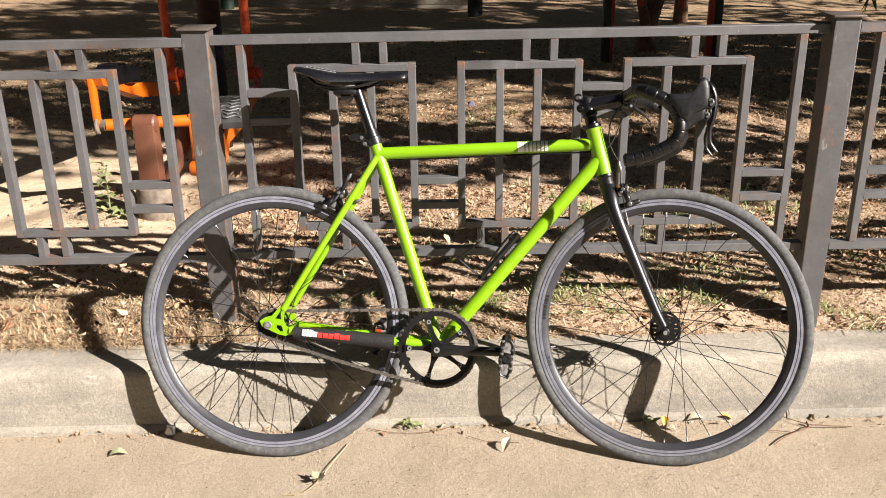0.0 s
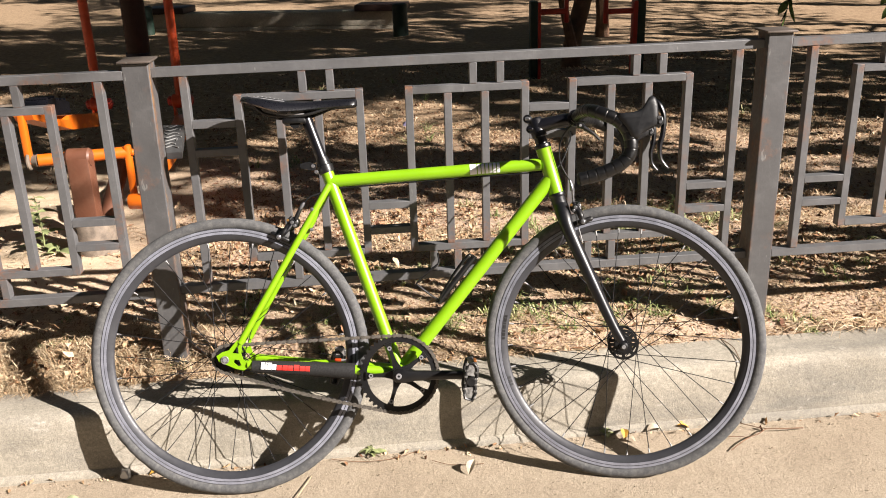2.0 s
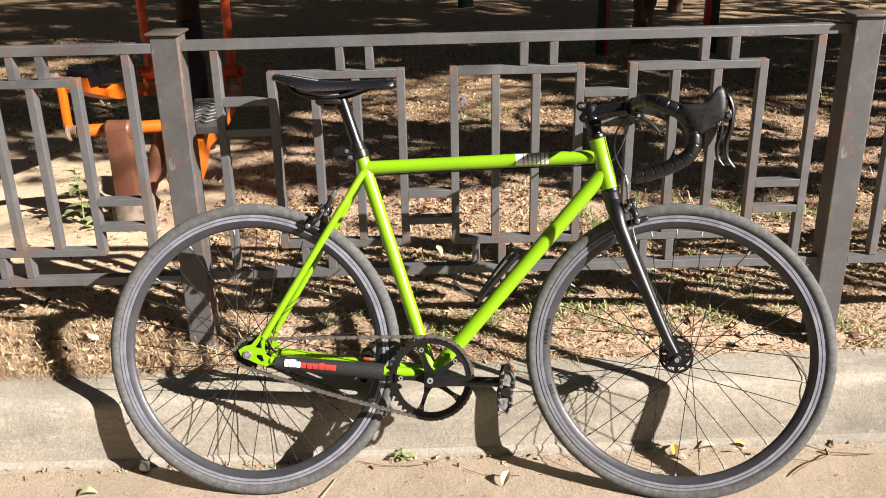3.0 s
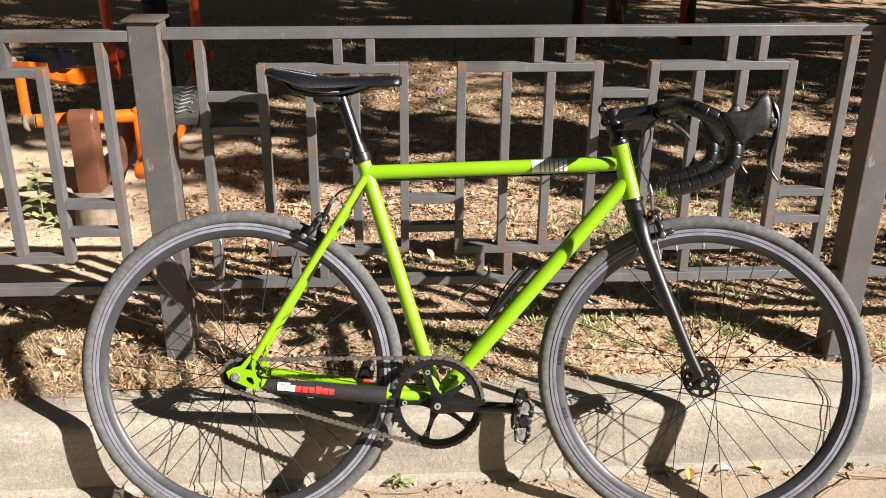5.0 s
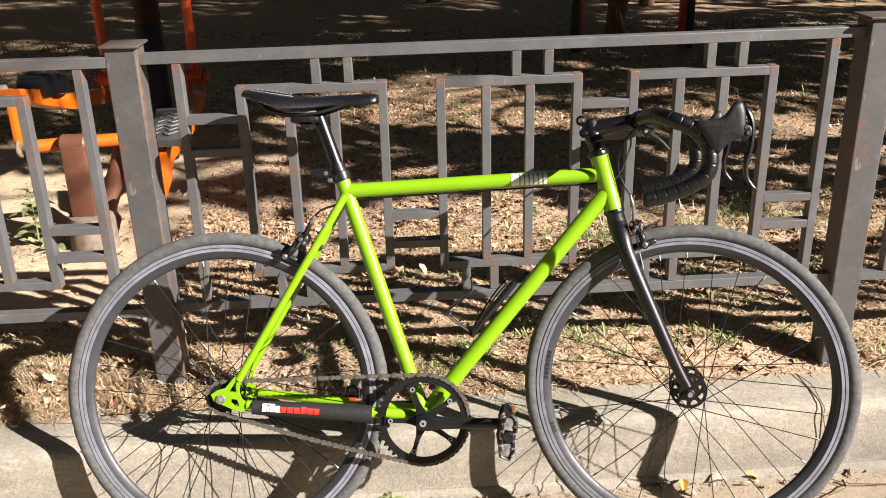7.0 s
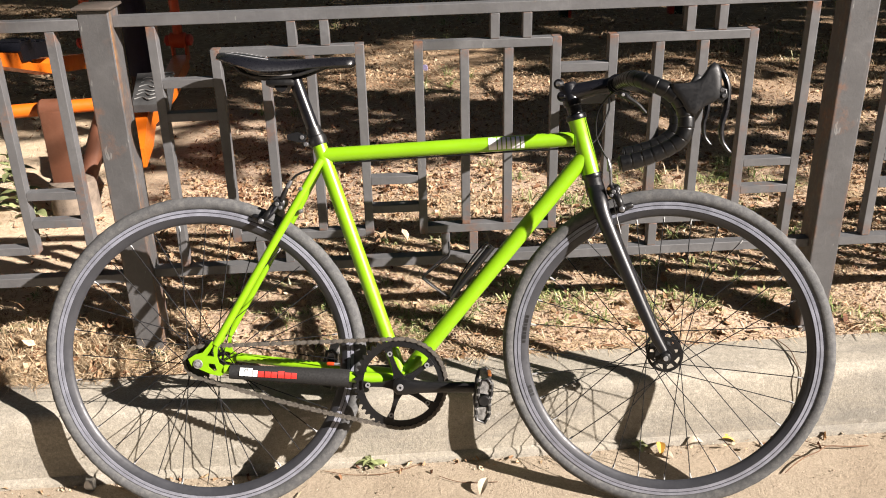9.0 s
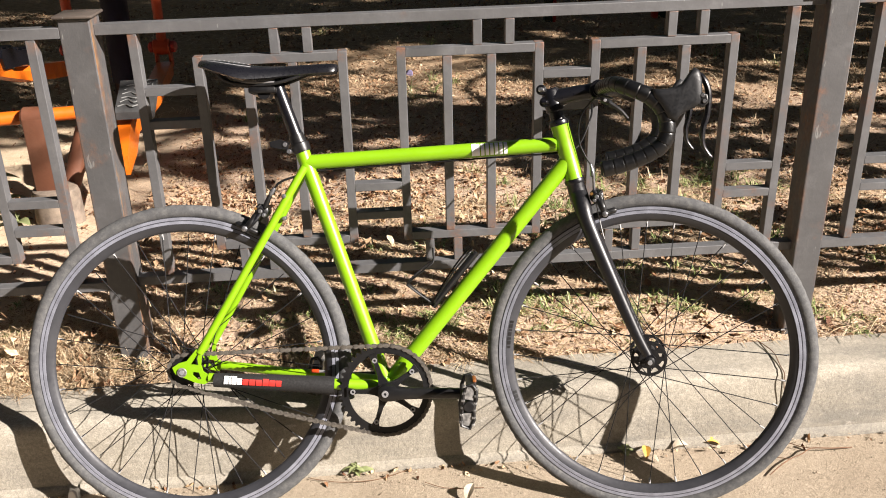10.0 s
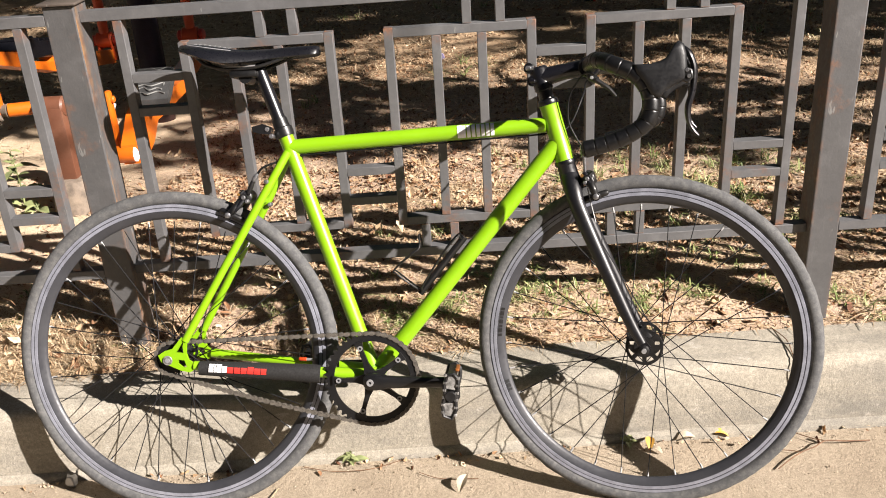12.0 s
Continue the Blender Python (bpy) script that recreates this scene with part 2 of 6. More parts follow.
TYRE = plain("tyre_rubber", (0.084, 0.085, 0.087), 0.8, dirt=0.2, dirt_scale=120, bump=0.7, bump_scale=420, spec=0.25, dust=(0.19, 0.186, 0.176))
RIM = plain("rim_grey", (0.036, 0.037, 0.043), 0.42, metal=0.1, dirt=0.2, dirt_scale=15, dust=(0.062, 0.062, 0.066))
TRACK = plain("brake_track", (0.27, 0.28, 0.33), 0.40, metal=0.3, dirt=0.3, dirt_scale=40)
STEEL = plain("bright_steel", (0.40, 0.40, 0.41), 0.36, metal=0.55, dirt=0.15)
ALLOY = plain("dull_alloy", (0.24, 0.24, 0.25), 0.34, metal=0.7, dirt=0.5, dirt_scale=160)
BRASS = plain("dull_brass", (0.30, 0.16, 0.05), 0.4, metal=0.5, dirt=0.3)
WIRE = plain("dull_wire", (0.36, 0.36, 0.36), 0.55, dirt=0.2, spec=0.3)
SPOKE = plain("spoke_black", (0.014, 0.014, 0.015), 0.65, dirt=0.3, spec=0.15)
CHAIN = plain("oily_chain", (0.144, 0.1296, 0.1116), 0.42, metal=0.45, dirt=0.5, dirt_scale=120)
SLEEVE = plain("neoprene", (0.00864, 0.00828, 0.00828), 0.8, dirt=0.25, bump=0.4, bump_scale=900)
CABLE = plain("cable_black", (0.006, 0.006, 0.006), 0.55, dirt=0.2, spec=0.2)
HOLE = plain("stitching_grey", (0.30, 0.30, 0.31), 0.6, dirt=0.2)
SCUFF = plain("scuffed_alloy", (0.27, 0.262, 0.25), 0.4, metal=0.4, dirt=0.8, dirt_scale=90, bump=0.5, bump_scale=200)
WHITE = plain("white_print", (0.84, 0.85, 0.86), 0.5, dirt=0.08)
RED = plain("red_print", (0.496, 0.024, 0.0176), 0.5, dirt=0.1)
AMBER = plain("amber_plastic", (0.22, 0.075, 0.018), 0.3, dirt=0.2)
FENCE = fence_paint("fence_paint", (0.138, 0.138, 0.142), 0.55)
UPRIGHT = fence_paint("fence_upright_paint", (0.138, 0.138, 0.142), 0.5, weld=0.75)
POSTPAINT = fence_paint("post_paint", (0.108, 0.107, 0.109), 0.7, 0.0325)
CAPPED = fence_paint("post_cap_paint", (0.1152, 0.0936, 0.0792), 0.95)
ROAD = concrete("road_concrete", (0.3168, 0.2556, 0.1872), (0.3888, 0.3204, 0.2376), (0.4392, 0.3672, 0.2808), 150, rough=0.85)
KERB = concrete("kerb_concrete", (0.245, 0.222, 0.180), (0.345, 0.314, 0.256), (0.43, 0.392, 0.324), 120, pits=0.6)
SOIL = soil("dry_soil")
DRY = by_piece("dry_leaf", [(0.0, (0.13, 0.06, 0.035)), (0.3, (0.31, 0.17, 0.09)), (0.6, (0.51, 0.355, 0.21)), (1.0, (0.67, 0.52, 0.35))])
STRAW = by_piece("straw", [(0.0, (0.24, 0.168, 0.08)), (0.5, (0.464, 0.36, 0.2)), (1.0, (0.592, 0.504, 0.336))])
STRAWY = by_piece("pale_straw", [(0.0, (0.30, 0.19, 0.10)), (0.5, (0.58, 0.435, 0.27)), (1.0, (0.74, 0.61, 0.43))])
GRASS = by_piece("green_blade", [(0.0, (0.10, 0.15, 0.04)), (0.35, (0.22, 0.28, 0.09)), (0.7, (0.40, 0.42, 0.18)), (1.0, (0.60, 0.54, 0.34))], 0.55)
ORANGE = plain("orange_paint", (0.576, 0.1224, 0.00576), 0.4, coat=0.2, dirt=0.12, dirt_scale=12)
REDDISH = plain("red_orange_paint", (0.4464, 0.0504, 0.00864), 0.45, dirt=0.15, dirt_scale=12)
BROWN = plain("brown_paint", (0.1224, 0.0468, 0.0252), 0.5, dirt=0.2, dirt_scale=12, dust=(0.18, 0.0936, 0.0576))

# ---- ground ----
SLANT = 0.032


def kerb_y(x):
    return -0.238 + SLANT * x


def soil_z(x, y):
    rise = min(1.0, max(0.0, (y - kerb_y(x) - 0.155) / 0.22))
    z = 0.166 + 0.034 * rise * rise * (3 - 2 * rise)
    near = min(1.0, max(0.0, (y - kerb_y(x) - 0.16) / 0.12))
    z += near * 0.035 * noise.noise((x * 1.1, y * 1.1, 3.0)) + near * 0.010 * noise.noise((x * 4.5, y * 4.5, 9.0)) + near * 0.004 * noise.noise((x * 17, y * 17, 1.0))
    return z


def grid(xs, ys, height):
    s = Shape()
    s.v = [Vector((x, y, height(x, y))) for y in ys for x in xs]
    w = len(xs)
    s.f = [(j * w + i, j * w + i + 1, (j + 1) * w + i + 1, (j + 1) * w + i) for j in range(len(ys) - 1) for i in range(w - 1)]
    return s


road = thing("road", "sunlit sandy beige concrete road surface with fine grit", "road", kind="structure",
             shape=grid([-60, -10, *np.arange(-4, 4.01, 0.05), 10, 60], [-60, -10, *np.arange(-3, 0.01, 0.05)],
                        lambda x, y: 0.004 * noise.noise((x * 2, y * 2, 0)) + 0.0015 * noise.noise((x * 13, y * 13, 0)) - 0.002), material=ROAD)
ys = [0.0, *np.arange(0.02, 1.6, 0.03), *np.arange(1.6, 10, 0.12), 14, 25, 60]
s = Shape()
xs = [-60, -12, *np.arange(-5, -1.8, 0.12), *np.arange(-1.8, 1.8, 0.03), *np.arange(1.8, 6, 0.12), 12, 60]
s.v = [Vector((x, kerb_y(max(-6, min(6, x))) + 0.150 + y, soil_z(x, kerb_y(max(-6, min(6, x))) + 0.150 + y))) for y in ys for x in xs]
w = len(xs)
s.f = [(j * w + i, j * w + i + 1, (j + 1) * w + i + 1, (j + 1) * w + i) for j in range(len(ys) - 1) for i in range(w - 1)]
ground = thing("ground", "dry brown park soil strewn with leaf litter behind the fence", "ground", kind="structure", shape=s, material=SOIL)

# kerb: worn concrete stones laid end to end
KERB_TURN = pose(0, -0.238, 0, 0, 0, math.degrees(math.atan(SLANT)))
kerb = thing("kerb", "worn pale concrete kerb stones between road and soil", "kerb", KERB_TURN, kind="structure")
prof = [(-0.016, -0.05), (-0.016, 0.004), (-0.010, 0.0125), (-0.001, 0.0165), (0.003, 0.05), (0.008, 0.11), (0.012, 0.148), (0.017, 0.160), (0.028, 0.168), (0.05, 0.171), (0.155, 0.170), (0.161, 0.16), (0.161, -0.05)]
joints = [-6, -4.0, -3.0, -2.0, -1.0 - 0.9, 0.868, 1.9, 2.9, 3.9, 6]
for a, b in zip(joints[:-1], joints[1:]):
    s = Shape()
    xs = np.linspace(a + 0.002, b - 0.002, max(3, int((b - a) / 0.04)))
    k = len(prof)
    for x in xs:
        for y, z in prof:
            wob = 0.004 * noise.noise((x * 3, y * 9, z * 9)) + 0.0022 * noise.noise((x * 14, y * 20, z * 20))
            s.v.append(Vector((x, y - wob, z + wob * 0.7 if z > 0.01 else z)))
    for i in range(len(xs) - 1):
        for j in range(k - 1):
            s.f.append((i * k + j, i * k + j + 1, (i + 1) * k + j + 1, (i + 1) * k + j))
    s.f += [tuple(range(k)), tuple(reversed(range((len(xs) - 1) * k, len(xs) * k)))]
    part("kerb_stone", s, KERB, kerb, smooth=50)

# ---- fence ----
RISE = 0.0085


def bar(parent, name, x0, x1, z0, z1, y0=0.0, y1=0.028, mat=None):
    """A square tube; its ends keep to the slight rise of the rails."""
    s = Shape().box((x0, y0, z0), (x1, y1, z1), 0.0012)
    for p in s.v:
        p.z += RISE * p.x
    return part(name, s, mat or FENCE, parent, smooth=20)


B = 0.0195


def fence_panel(flip, shift, forward=0.0):
    """Welded panel of nested rectangles between two posts; flip mirrors it, forward sets it towards the road."""
    panel = thing("fence", "grey painted welded steel fence panel with rust spots", "fence", pose(0, -forward, 0), group="park fence panels")
    f = (lambda a, b: (shift + 0.318 - b, shift + 0.318 - a)) if flip else (lambda a, b: (a + shift, b + shift))

    def up(name, x, z0, z1):
        a, b = f(x, x + B)
        bar(panel, name, a, b, z0, z1, mat=UPRIGHT)

    def across(name, x0, x1, top, thick=0.019, y0=0.0):
        a, b = f(x0, x1)
        bar(panel, name, a, b, top - thick, top, y0, 0.028)

    across("top_rail", -0.6275, 0.936, 0.9885, 0.0225, -0.001)
    across("bottom_rail", -0.6275, 0.936, 0.405, 0.022, -0.001)
    up("end_upright", -0.563, 0.406, 0.965)
    up("end_upright", 0.863, 0.406, 0.965)
    for left, right in ((-0.4345, -0.107), (0.0, 0.3205), (0.4255, 0.753)):
        up("frame_upright", left, 0.463, 0.911)
        up("frame_upright", right - B, 0.463, 0.911)
        across("frame_rail", left + B, right - B, 0.9105)
        across("frame_rail", left + B, right - B, 0.482)
        wide = right - left
        for k in (0.312, 0.613):
            up("inner_bar", left + k * wide, 0.4825, 0.891)
        for k in (0.166, 0.236):
            up("upper_stub", left + k, 0.9112, 0.9655)
        for k in (0.051, 0.117):
            up("lower_stub", left + k, 0.4055, 0.4625)
    for a, b, tops in ((-0.5435, -0.4345, (0.850, 0.776)), (-0.107, 0.0, (0.608, 0.538)), (0.3205, 0.4255, (0.851, 0.778)), (0.753, 0.863, (0.613, 0.546))):
        for z in tops:
            across("rung", a, b, z)
    return panel


PITCH = 1.6285
fence_panel(False, 0.0)
fence_panel(False, -PITCH, 0.020)
fence_panel(True, PITCH)
fence_panel(False, -2 * PITCH, 0.020)
fence_panel(False, 2 * PITCH)


def fence_post(x):
    post = thing("fence_post", "grey square steel fence post with a flat rusty cap", "fence post", pose(x, 0, 0), group="park fence posts")
    top = 1.006 + RISE * x
    s = Shape().box((-0.0325, -0.022, 0.08), (0.0325, 0.050, top), 0.003)
    part("shaft", s, POSTPAINT, post, smooth=20)
    part("cap", Shape().box((-0.0405, -0.030, top), (0.0405, 0.058, top + 0.006), 0.002), CAPPED, post, "brown rusted cap plate")
    return post


for k in range(-2, 3):
    fence_post(-0.660 + PITCH * k)

# ---- bicycle ----
BIKE = pose(-0.468, -0.391, 0.0, 0, 0, -2.96) @ pose(0, 0, 0, -18.7)
bike = thing("road_bicycle", "lime green steel single-speed road bicycle leaning on the fence", "bicycle", BIKE)
HEAD_TOP, HEAD_LOW = Vector((0.7825, 0, 0.820)), Vector((0.8115, 0, 0.710))
AXIS = (HEAD_TOP - HEAD_LOW).normalized()
STEER = Matrix.Translation(HEAD_LOW) @ Matrix.Rotation(radians(-10.0), 4, AXIS) @ Matrix.Translation(-HEAD_LOW)
BB = Vector((0.412, 0, 0.286))
REAR, FRONT = Vector((0, 0, 0.338)), Vector((0.962, 0, 0.338))


def bpart(name, shape, material, parent=None, label="", steer=False, smooth=35):
    if steer:
        shape.move(STEER)
    return part(name, shape, material, parent or bike, label, smooth)


def pillow(outline, y, layers):
    """An outline of (x, z) swelled to both sides of y; layers give each half width and the inset towards the middle."""
    s = Shape()
    n = len(outline)
    cx, cz = sum(p[0] for p in outline) / n, sum(p[1] for p in outline) / n
    rows = [(-h, k) for h, k in layers] + [(h, k) for h, k in reversed(layers) if h > 0]
    for h, k in rows:
        for x, z in outline:
            s.v.append(Vector((x + (cx - x) * k, y + h, z + (cz - z) * k)))
    for i in range(len(rows) - 1):
        for e in range(n):
            s.f.append((i * n + e, i * n + (e + 1) % n, (i + 1) * n + (e + 1) % n, (i + 1) * n + e))
    last = (len(rows) - 1) * n
    for base in (0, last):
        c = len(s.v)
        s.v.append(Vector((cx, rows[0][0] * 1.02 + y if base == 0 else rows[-1][0] * 1.02 + y, cz)))
        s.f += [(base + e, base + (e + 1) % n, c) for e in range(n)]
    return s


# frame
frame_part = bpart("frame", Shape().sweep([BB, (0.2515, 0, 0.782)], 0.0152, 20), GREEN, label="glossy lime green steel frame tubes")
SEAT = Vector((0.2515, 0, 0.782))
bpart("top_tube", Shape().sweep([(0.262, 0, 0.757), (0.775, 0, 0.781)], 0.0152, 20), GREEN, frame_part)
bpart("down_tube", Shape().sweep([BB, (0.800, 0, 0.748)], 0.0168, 20), GREEN, frame_part)
bpart("head_tube", Shape().sweep([HEAD_LOW, HEAD_LOW + AXIS * 0.004, HEAD_TOP - AXIS * 0.004, HEAD_TOP], [0.0195, 0.0185, 0.0185, 0.0195], 24), GREEN, frame_part)
bpart("bottom_bracket_shell", Shape().disc(0.0205, -0.034, 0.034, BB), GREEN, frame_part)
for side in (-1, 1):
    bpart("seat_stay", Shape().sweep(curve_points([(0.258, 0.014 * side, 0.748), (0.205, 0.030 * side, 0.658), (0.12, 0.046 * side, 0.516), (0.036, 0.058 * side, 0.376)]), [0.0085] * 10 + [0.0080] * 9, 14), GREEN, frame_part)
    bpart("chain_stay", Shape().sweep(curve_points([(0.405, 0.022 * side, 0.290), (0.31, 0.034 * side, 0.299), (0.17, 0.048 * side, 0.312), (0.052, 0.058 * side, 0.325)]), [0.0115] * 8 + [0.0095] * 11, 14), GREEN, frame_part)
    d = Shape()
    y = 0.060 * side
    lo, hi = y - 0.003, y + 0.003
    # a forked plate with two small windows: strips laid corner to corner
    for strip in ([(-0.020, 0.348), (-0.006, 0.357), (0.010, 0.361), (0.014, 0.352), (0.012, 0.340), (-0.006, 0.330), (-0.014, 0.334)],
                  [(0.010, 0.361), (0.030, 0.384), (0.036, 0.380), (0.022, 0.360), (0.018, 0.354), (0.014, 0.352)],
                  [(0.036, 0.380), (0.041, 0.376), (0.038, 0.352), (0.033, 0.352), (0.032, 0.366)],
                  [(0.014, 0.352), (0.018, 0.354), (0.033, 0.352), (0.038, 0.352), (0.042, 0.338), (0.034, 0.337), (0.012, 0.340)],
                  [(0.012, 0.340), (0.022, 0.339), (0.020, 0.331), (0.030, 0.322), (0.026, 0.316), (0.004, 0.326), (-0.006, 0.330)],
                  [(0.034, 0.337), (0.042, 0.338), (0.052, 0.331), (0.054, 0.318), (0.044, 0.312), (0.026, 0.316), (0.030, 0.322), (0.038, 0.324)]):
        d.plate(strip, lo, hi)
    bpart("dropout", d, GREEN, frame_part)
bpart("stay_bridge", Shape().sweep([(0.196, -0.032, 0.650), (0.196, 0.032, 0.650)], 0.006, 10), GREEN, frame_part)
# printed marks on the top tube and the chain stay guard


def tube_patch(a, b, r, from_deg, to_deg, n=6):
    """A thin strip laid round a tube that runs from a to b; 0 degrees faces the near side, 90 up."""
    a, b = Vector(a), Vector(b)
    t = (b - a).normalized()
    near = Vector((0, -1, 0))
    upw = near.cross(t) * -1
    upw = upw if upw.z > 0 else -upw
    s = Shape()
    for p in (a, b):
        for k in range(n + 1):
            w = radians(from_deg + (to_deg - from_deg) * k / n)
            s.v.append(p + r * (math.cos(w) * near + math.sin(w) * upw))
    s.f = [(k, k + 1, n + 2 + k, n + 1 + k) for k in range(n)]
    return s


def on(a, b, k):
    return Vector(a).lerp(Vector(b), k)


TT = ((0.262, 0, 0.757), (0.775, 0, 0.781))
for i in range(8):
    k0 = 0.660 + i * 0.0184
    bpart("mark", tube_patch(on(*TT, k0), on(*TT, k0 + (0.0184 if i == 0 else 0.0135)), 0.01590, -48, 52 if i % 3 else 57, 14), WHITE, frame_part, "plain white printed bar")
GUARD = [(0.305, -0.038, 0.2965), (0.185, -0.050, 0.309), (0.0635, -0.060, 0.320)]
bpart("chain_stay_guard", Shape().sweep(curve_points(GUARD, 8), [0.0185, 0.019, 0.0185, 0.018, 0.0178, 0.0175, 0.0172, 0.017, 0.0168, 0.0165, 0.016, 0.0157, 0.0154, 0.015, 0.0148, 0.0145, 0.014], 18), SLEEVE, frame_part, "black neoprene chain stay guard")
for m, bars in ((WHITE, ((0.05, 0.115, -10, 46), (0.125, 0.155, -10, 30), (0.125, 0.155, 36, 46), (0.165, 0.235, -10, 46), (0.245, 0.315, -10, 32))),
                (RED, tuple((0.325 + 0.1 * j, 0.325 + 0.1 * j + w, -12, h) for j, w, h in ((0, 0.088, 28), (1, 0.09, 28), (2, 0.086, 28), (3, 0.09, 36), (4, 0.09, 28), (5, 0.08, 28))))):
    s = Shape()
    for k0, k1, lo, hi in bars:
        k0, k1 = 0.135 + k0 * 1.1, 0.135 + k1 * 1.1
        q = tube_patch(Vector(GUARD[2]).lerp(Vector(GUARD[1]), k0), Vector(GUARD[2]).lerp(Vector(GUARD[1]), k1), 0.0175, lo, hi)
        s.add(q.v, q.f)
    bpart("mark", s, m, frame_part, "plain printed bars")

# wheels


def wheel(name, centre, steer, flange_r, hub_half, label, phase, lag):
    w = new(name)
    w.parent = bike
    m = (STEER if steer else Matrix.Identity(4)) @ Matrix.Translation(centre)
    w.matrix_local = m
    tagged(w, label)
    n = 18
    tyre = [(0.3245 + 0.0142 * math.cos(2 * math.pi * k / n), 0.0138 * math.sin(2 * math.pi * k / n)) for k in range(n)]
    worn = Shape().ring(tyre, 224)
    for q in worn.v:
        out = Vector((q.x, 0, q.z)).normalized()
        q += (out * (q.length - 0.31) * 40 + Vector((0, math.copysign(0.4, q.y), 0))) * 0.0011 * noise.noise(q * 85)
    part("tyre", worn, TYRE, w, "dusty grey-black road tyre")
    rim = [(0.3135, -0.0098), (0.3135, 0.0098), (0.3105, 0.0104), (0.2985, 0.0108), (0.2965, 0.0102), (0.288, 0.0062), (0.2835, 0.0028), (0.2825, 0.0), (0.2835, -0.0028), (0.288, -0.0062), (0.2965, -0.0102), (0.2985, -0.0108), (0.3105, -0.0104)]
    part("rim", Shape().ring(rim, 128), RIM, w, "deep grey anodised rim")
    for side in (-1, 1):
        part("brake_track", Shape().ring([(0.3128, 0.0100 * side), (0.3124, 0.01125 * side), (0.3070, 0.01125 * side), (0.3067, 0.0100 * side)], 128).ring([(0.3054, 0.0100 * side), (0.3050, 0.01145 * side), (0.2992, 0.01165 * side), (0.2988, 0.0100 * side)], 128), TRACK, w, "machined aluminium brake track with a wear groove")
    hub = part("hub", Shape().sweep([(0, y, 0) for y in (-hub_half, -hub_half + 0.004, -0.012, 0.012, hub_half - 0.004, hub_half)], [0.020, 0.017, 0.0135, 0.0135, 0.017, 0.020], 24, up=(1, 0, 0)), SATIN, w, "black large-flange track hub")
    for side in (-1, 1):
        y = side * (hub_half - 0.004)
        fl = Shape().ring([(0.015, y - 0.0018), (flange_r * 0.58, y - 0.0016), (flange_r * 0.58, y + 0.0016), (0.015, y + 0.0018)], 40)
        fl.ring([(flange_r * 0.84, y - 0.0018), (flange_r, y - 0.0014), (flange_r, y + 0.0014), (flange_r * 0.84, y + 0.0018)], 48)
        for k in range(8):
            a = 2 * math.pi * k / 8
            c, sn = math.cos(a), math.sin(a)
            fl.add([(r * c - q * sn, y + h, r * sn + q * c) for r in (flange_r * 0.55, flange_r * 0.87) for q in (-0.0042, 0.0042) for h in (-0.0015, 0.0015)],
                   [(0, 1, 3, 2), (4, 6, 7, 5), (0, 4, 5, 1), (2, 3, 7, 6), (0, 2, 6, 4), (1, 5, 7, 3)])
        part("flange", fl, SATIN, hub)
    part("axle", Shape().sweep([(0, -hub_half - 0.032, 0), (0, hub_half + 0.032, 0)], 0.0048, 14), STEEL, hub, "threaded steel axle")
    for side in (-1, 1):
        part("axle_nut", Shape().sweep([(0, side * (hub_half + k), 0) for k in (0.016, 0.024, 0.026)], [0.0105, 0.0105, 0.007], 8), SATIN if steer else STEEL, hub)
    # laced three-cross: one spoke mesh for each side and lean
    meshes = {}
    nipple = Shape().sweep([(0.2815, 0, 0), (0.2705, 0, 0)], [0.0022, 0.0017], 8).mesh("nipple", WIRE)
    for k in range(32):
        side, lean = (-1, 1)[k % 2], (1, -1)[((k + lag) // 2) % 2]
        key = (side, lean)
        if key not in meshes:
            a = radians(67.5) * lean
            meshes[key] = Shape().sweep([(flange_r * 0.92 * math.cos(a), side * (hub_half - 0.004 + 0.002 * lean), flange_r * 0.92 * math.sin(a)), (0.2775, side * 0.0015, 0)], 0.00105, 6).mesh("spoke", SPOKE)
        o = part("spoke", meshes[key], None, w)
        o.matrix_local = Matrix.Rotation(-2 * math.pi * (k + phase) / 32, 4, "Y")
        if k % 2 == 0 or steer:
            q = part("nipple", nipple, None, o)
            q.matrix_local = Matrix.Identity(4)
    return w


rear_wheel = wheel("rear_wheel", REAR, False, 0.030, 0.036, "deep-rim rear wheel with a track hub", 0.82, 1)
front_wheel = wheel("front_wheel", FRONT, True, 0.037, 0.034, "deep-rim front wheel turned slightly towards the road", 0.06, 0)
for a0, a1 in ((165.5, 166.6), (167.0, 168.8), (169.2, 170.0), (170.5, 172.2), (172.7, 173.8), (174.2, 175.9), (176.4, 177.4), (196.0, 197.2), (197.6, 199.2), (199.7, 200.6)):
    corner = [(r * math.cos(radians(a)), y, r * math.sin(radians(a))) for a in (a0, a1) for r, y in ((0.2955, -0.0108), (0.2888, -0.0076))]
    part("rim_mark", Shape().add(corner, [(0, 1, 3, 2)]), SATIN, front_wheel, "worn dark bar printed on the rim")
valve = part("valve", Shape().sweep([(0.284, 0, -0.020), (0.270, 0, -0.019), (0.268, 0, -0.019)], [0.003, 0.003, 0.0022], 10), STEEL, rear_wheel, "steel tyre valve")
part("valve_cap", Shape().sweep([(0.2695, 0, -0.019), (0.256, 0, -0.018), (0.254, 0, -0.018)], [0.0042, 0.0042, 0.003], 12), REDDISH, valve, "orange valve cap")
COG = 0.0325
t = Shape()
pts = []
for k in range(16 * 4):
    a = 2 * math.pi * k / 64
    r = COG + (0.0035 if k % 4 in (0, 1) else -0.0025)
    pts.append((r * math.cos(a), r * math.sin(a) + 0.338))
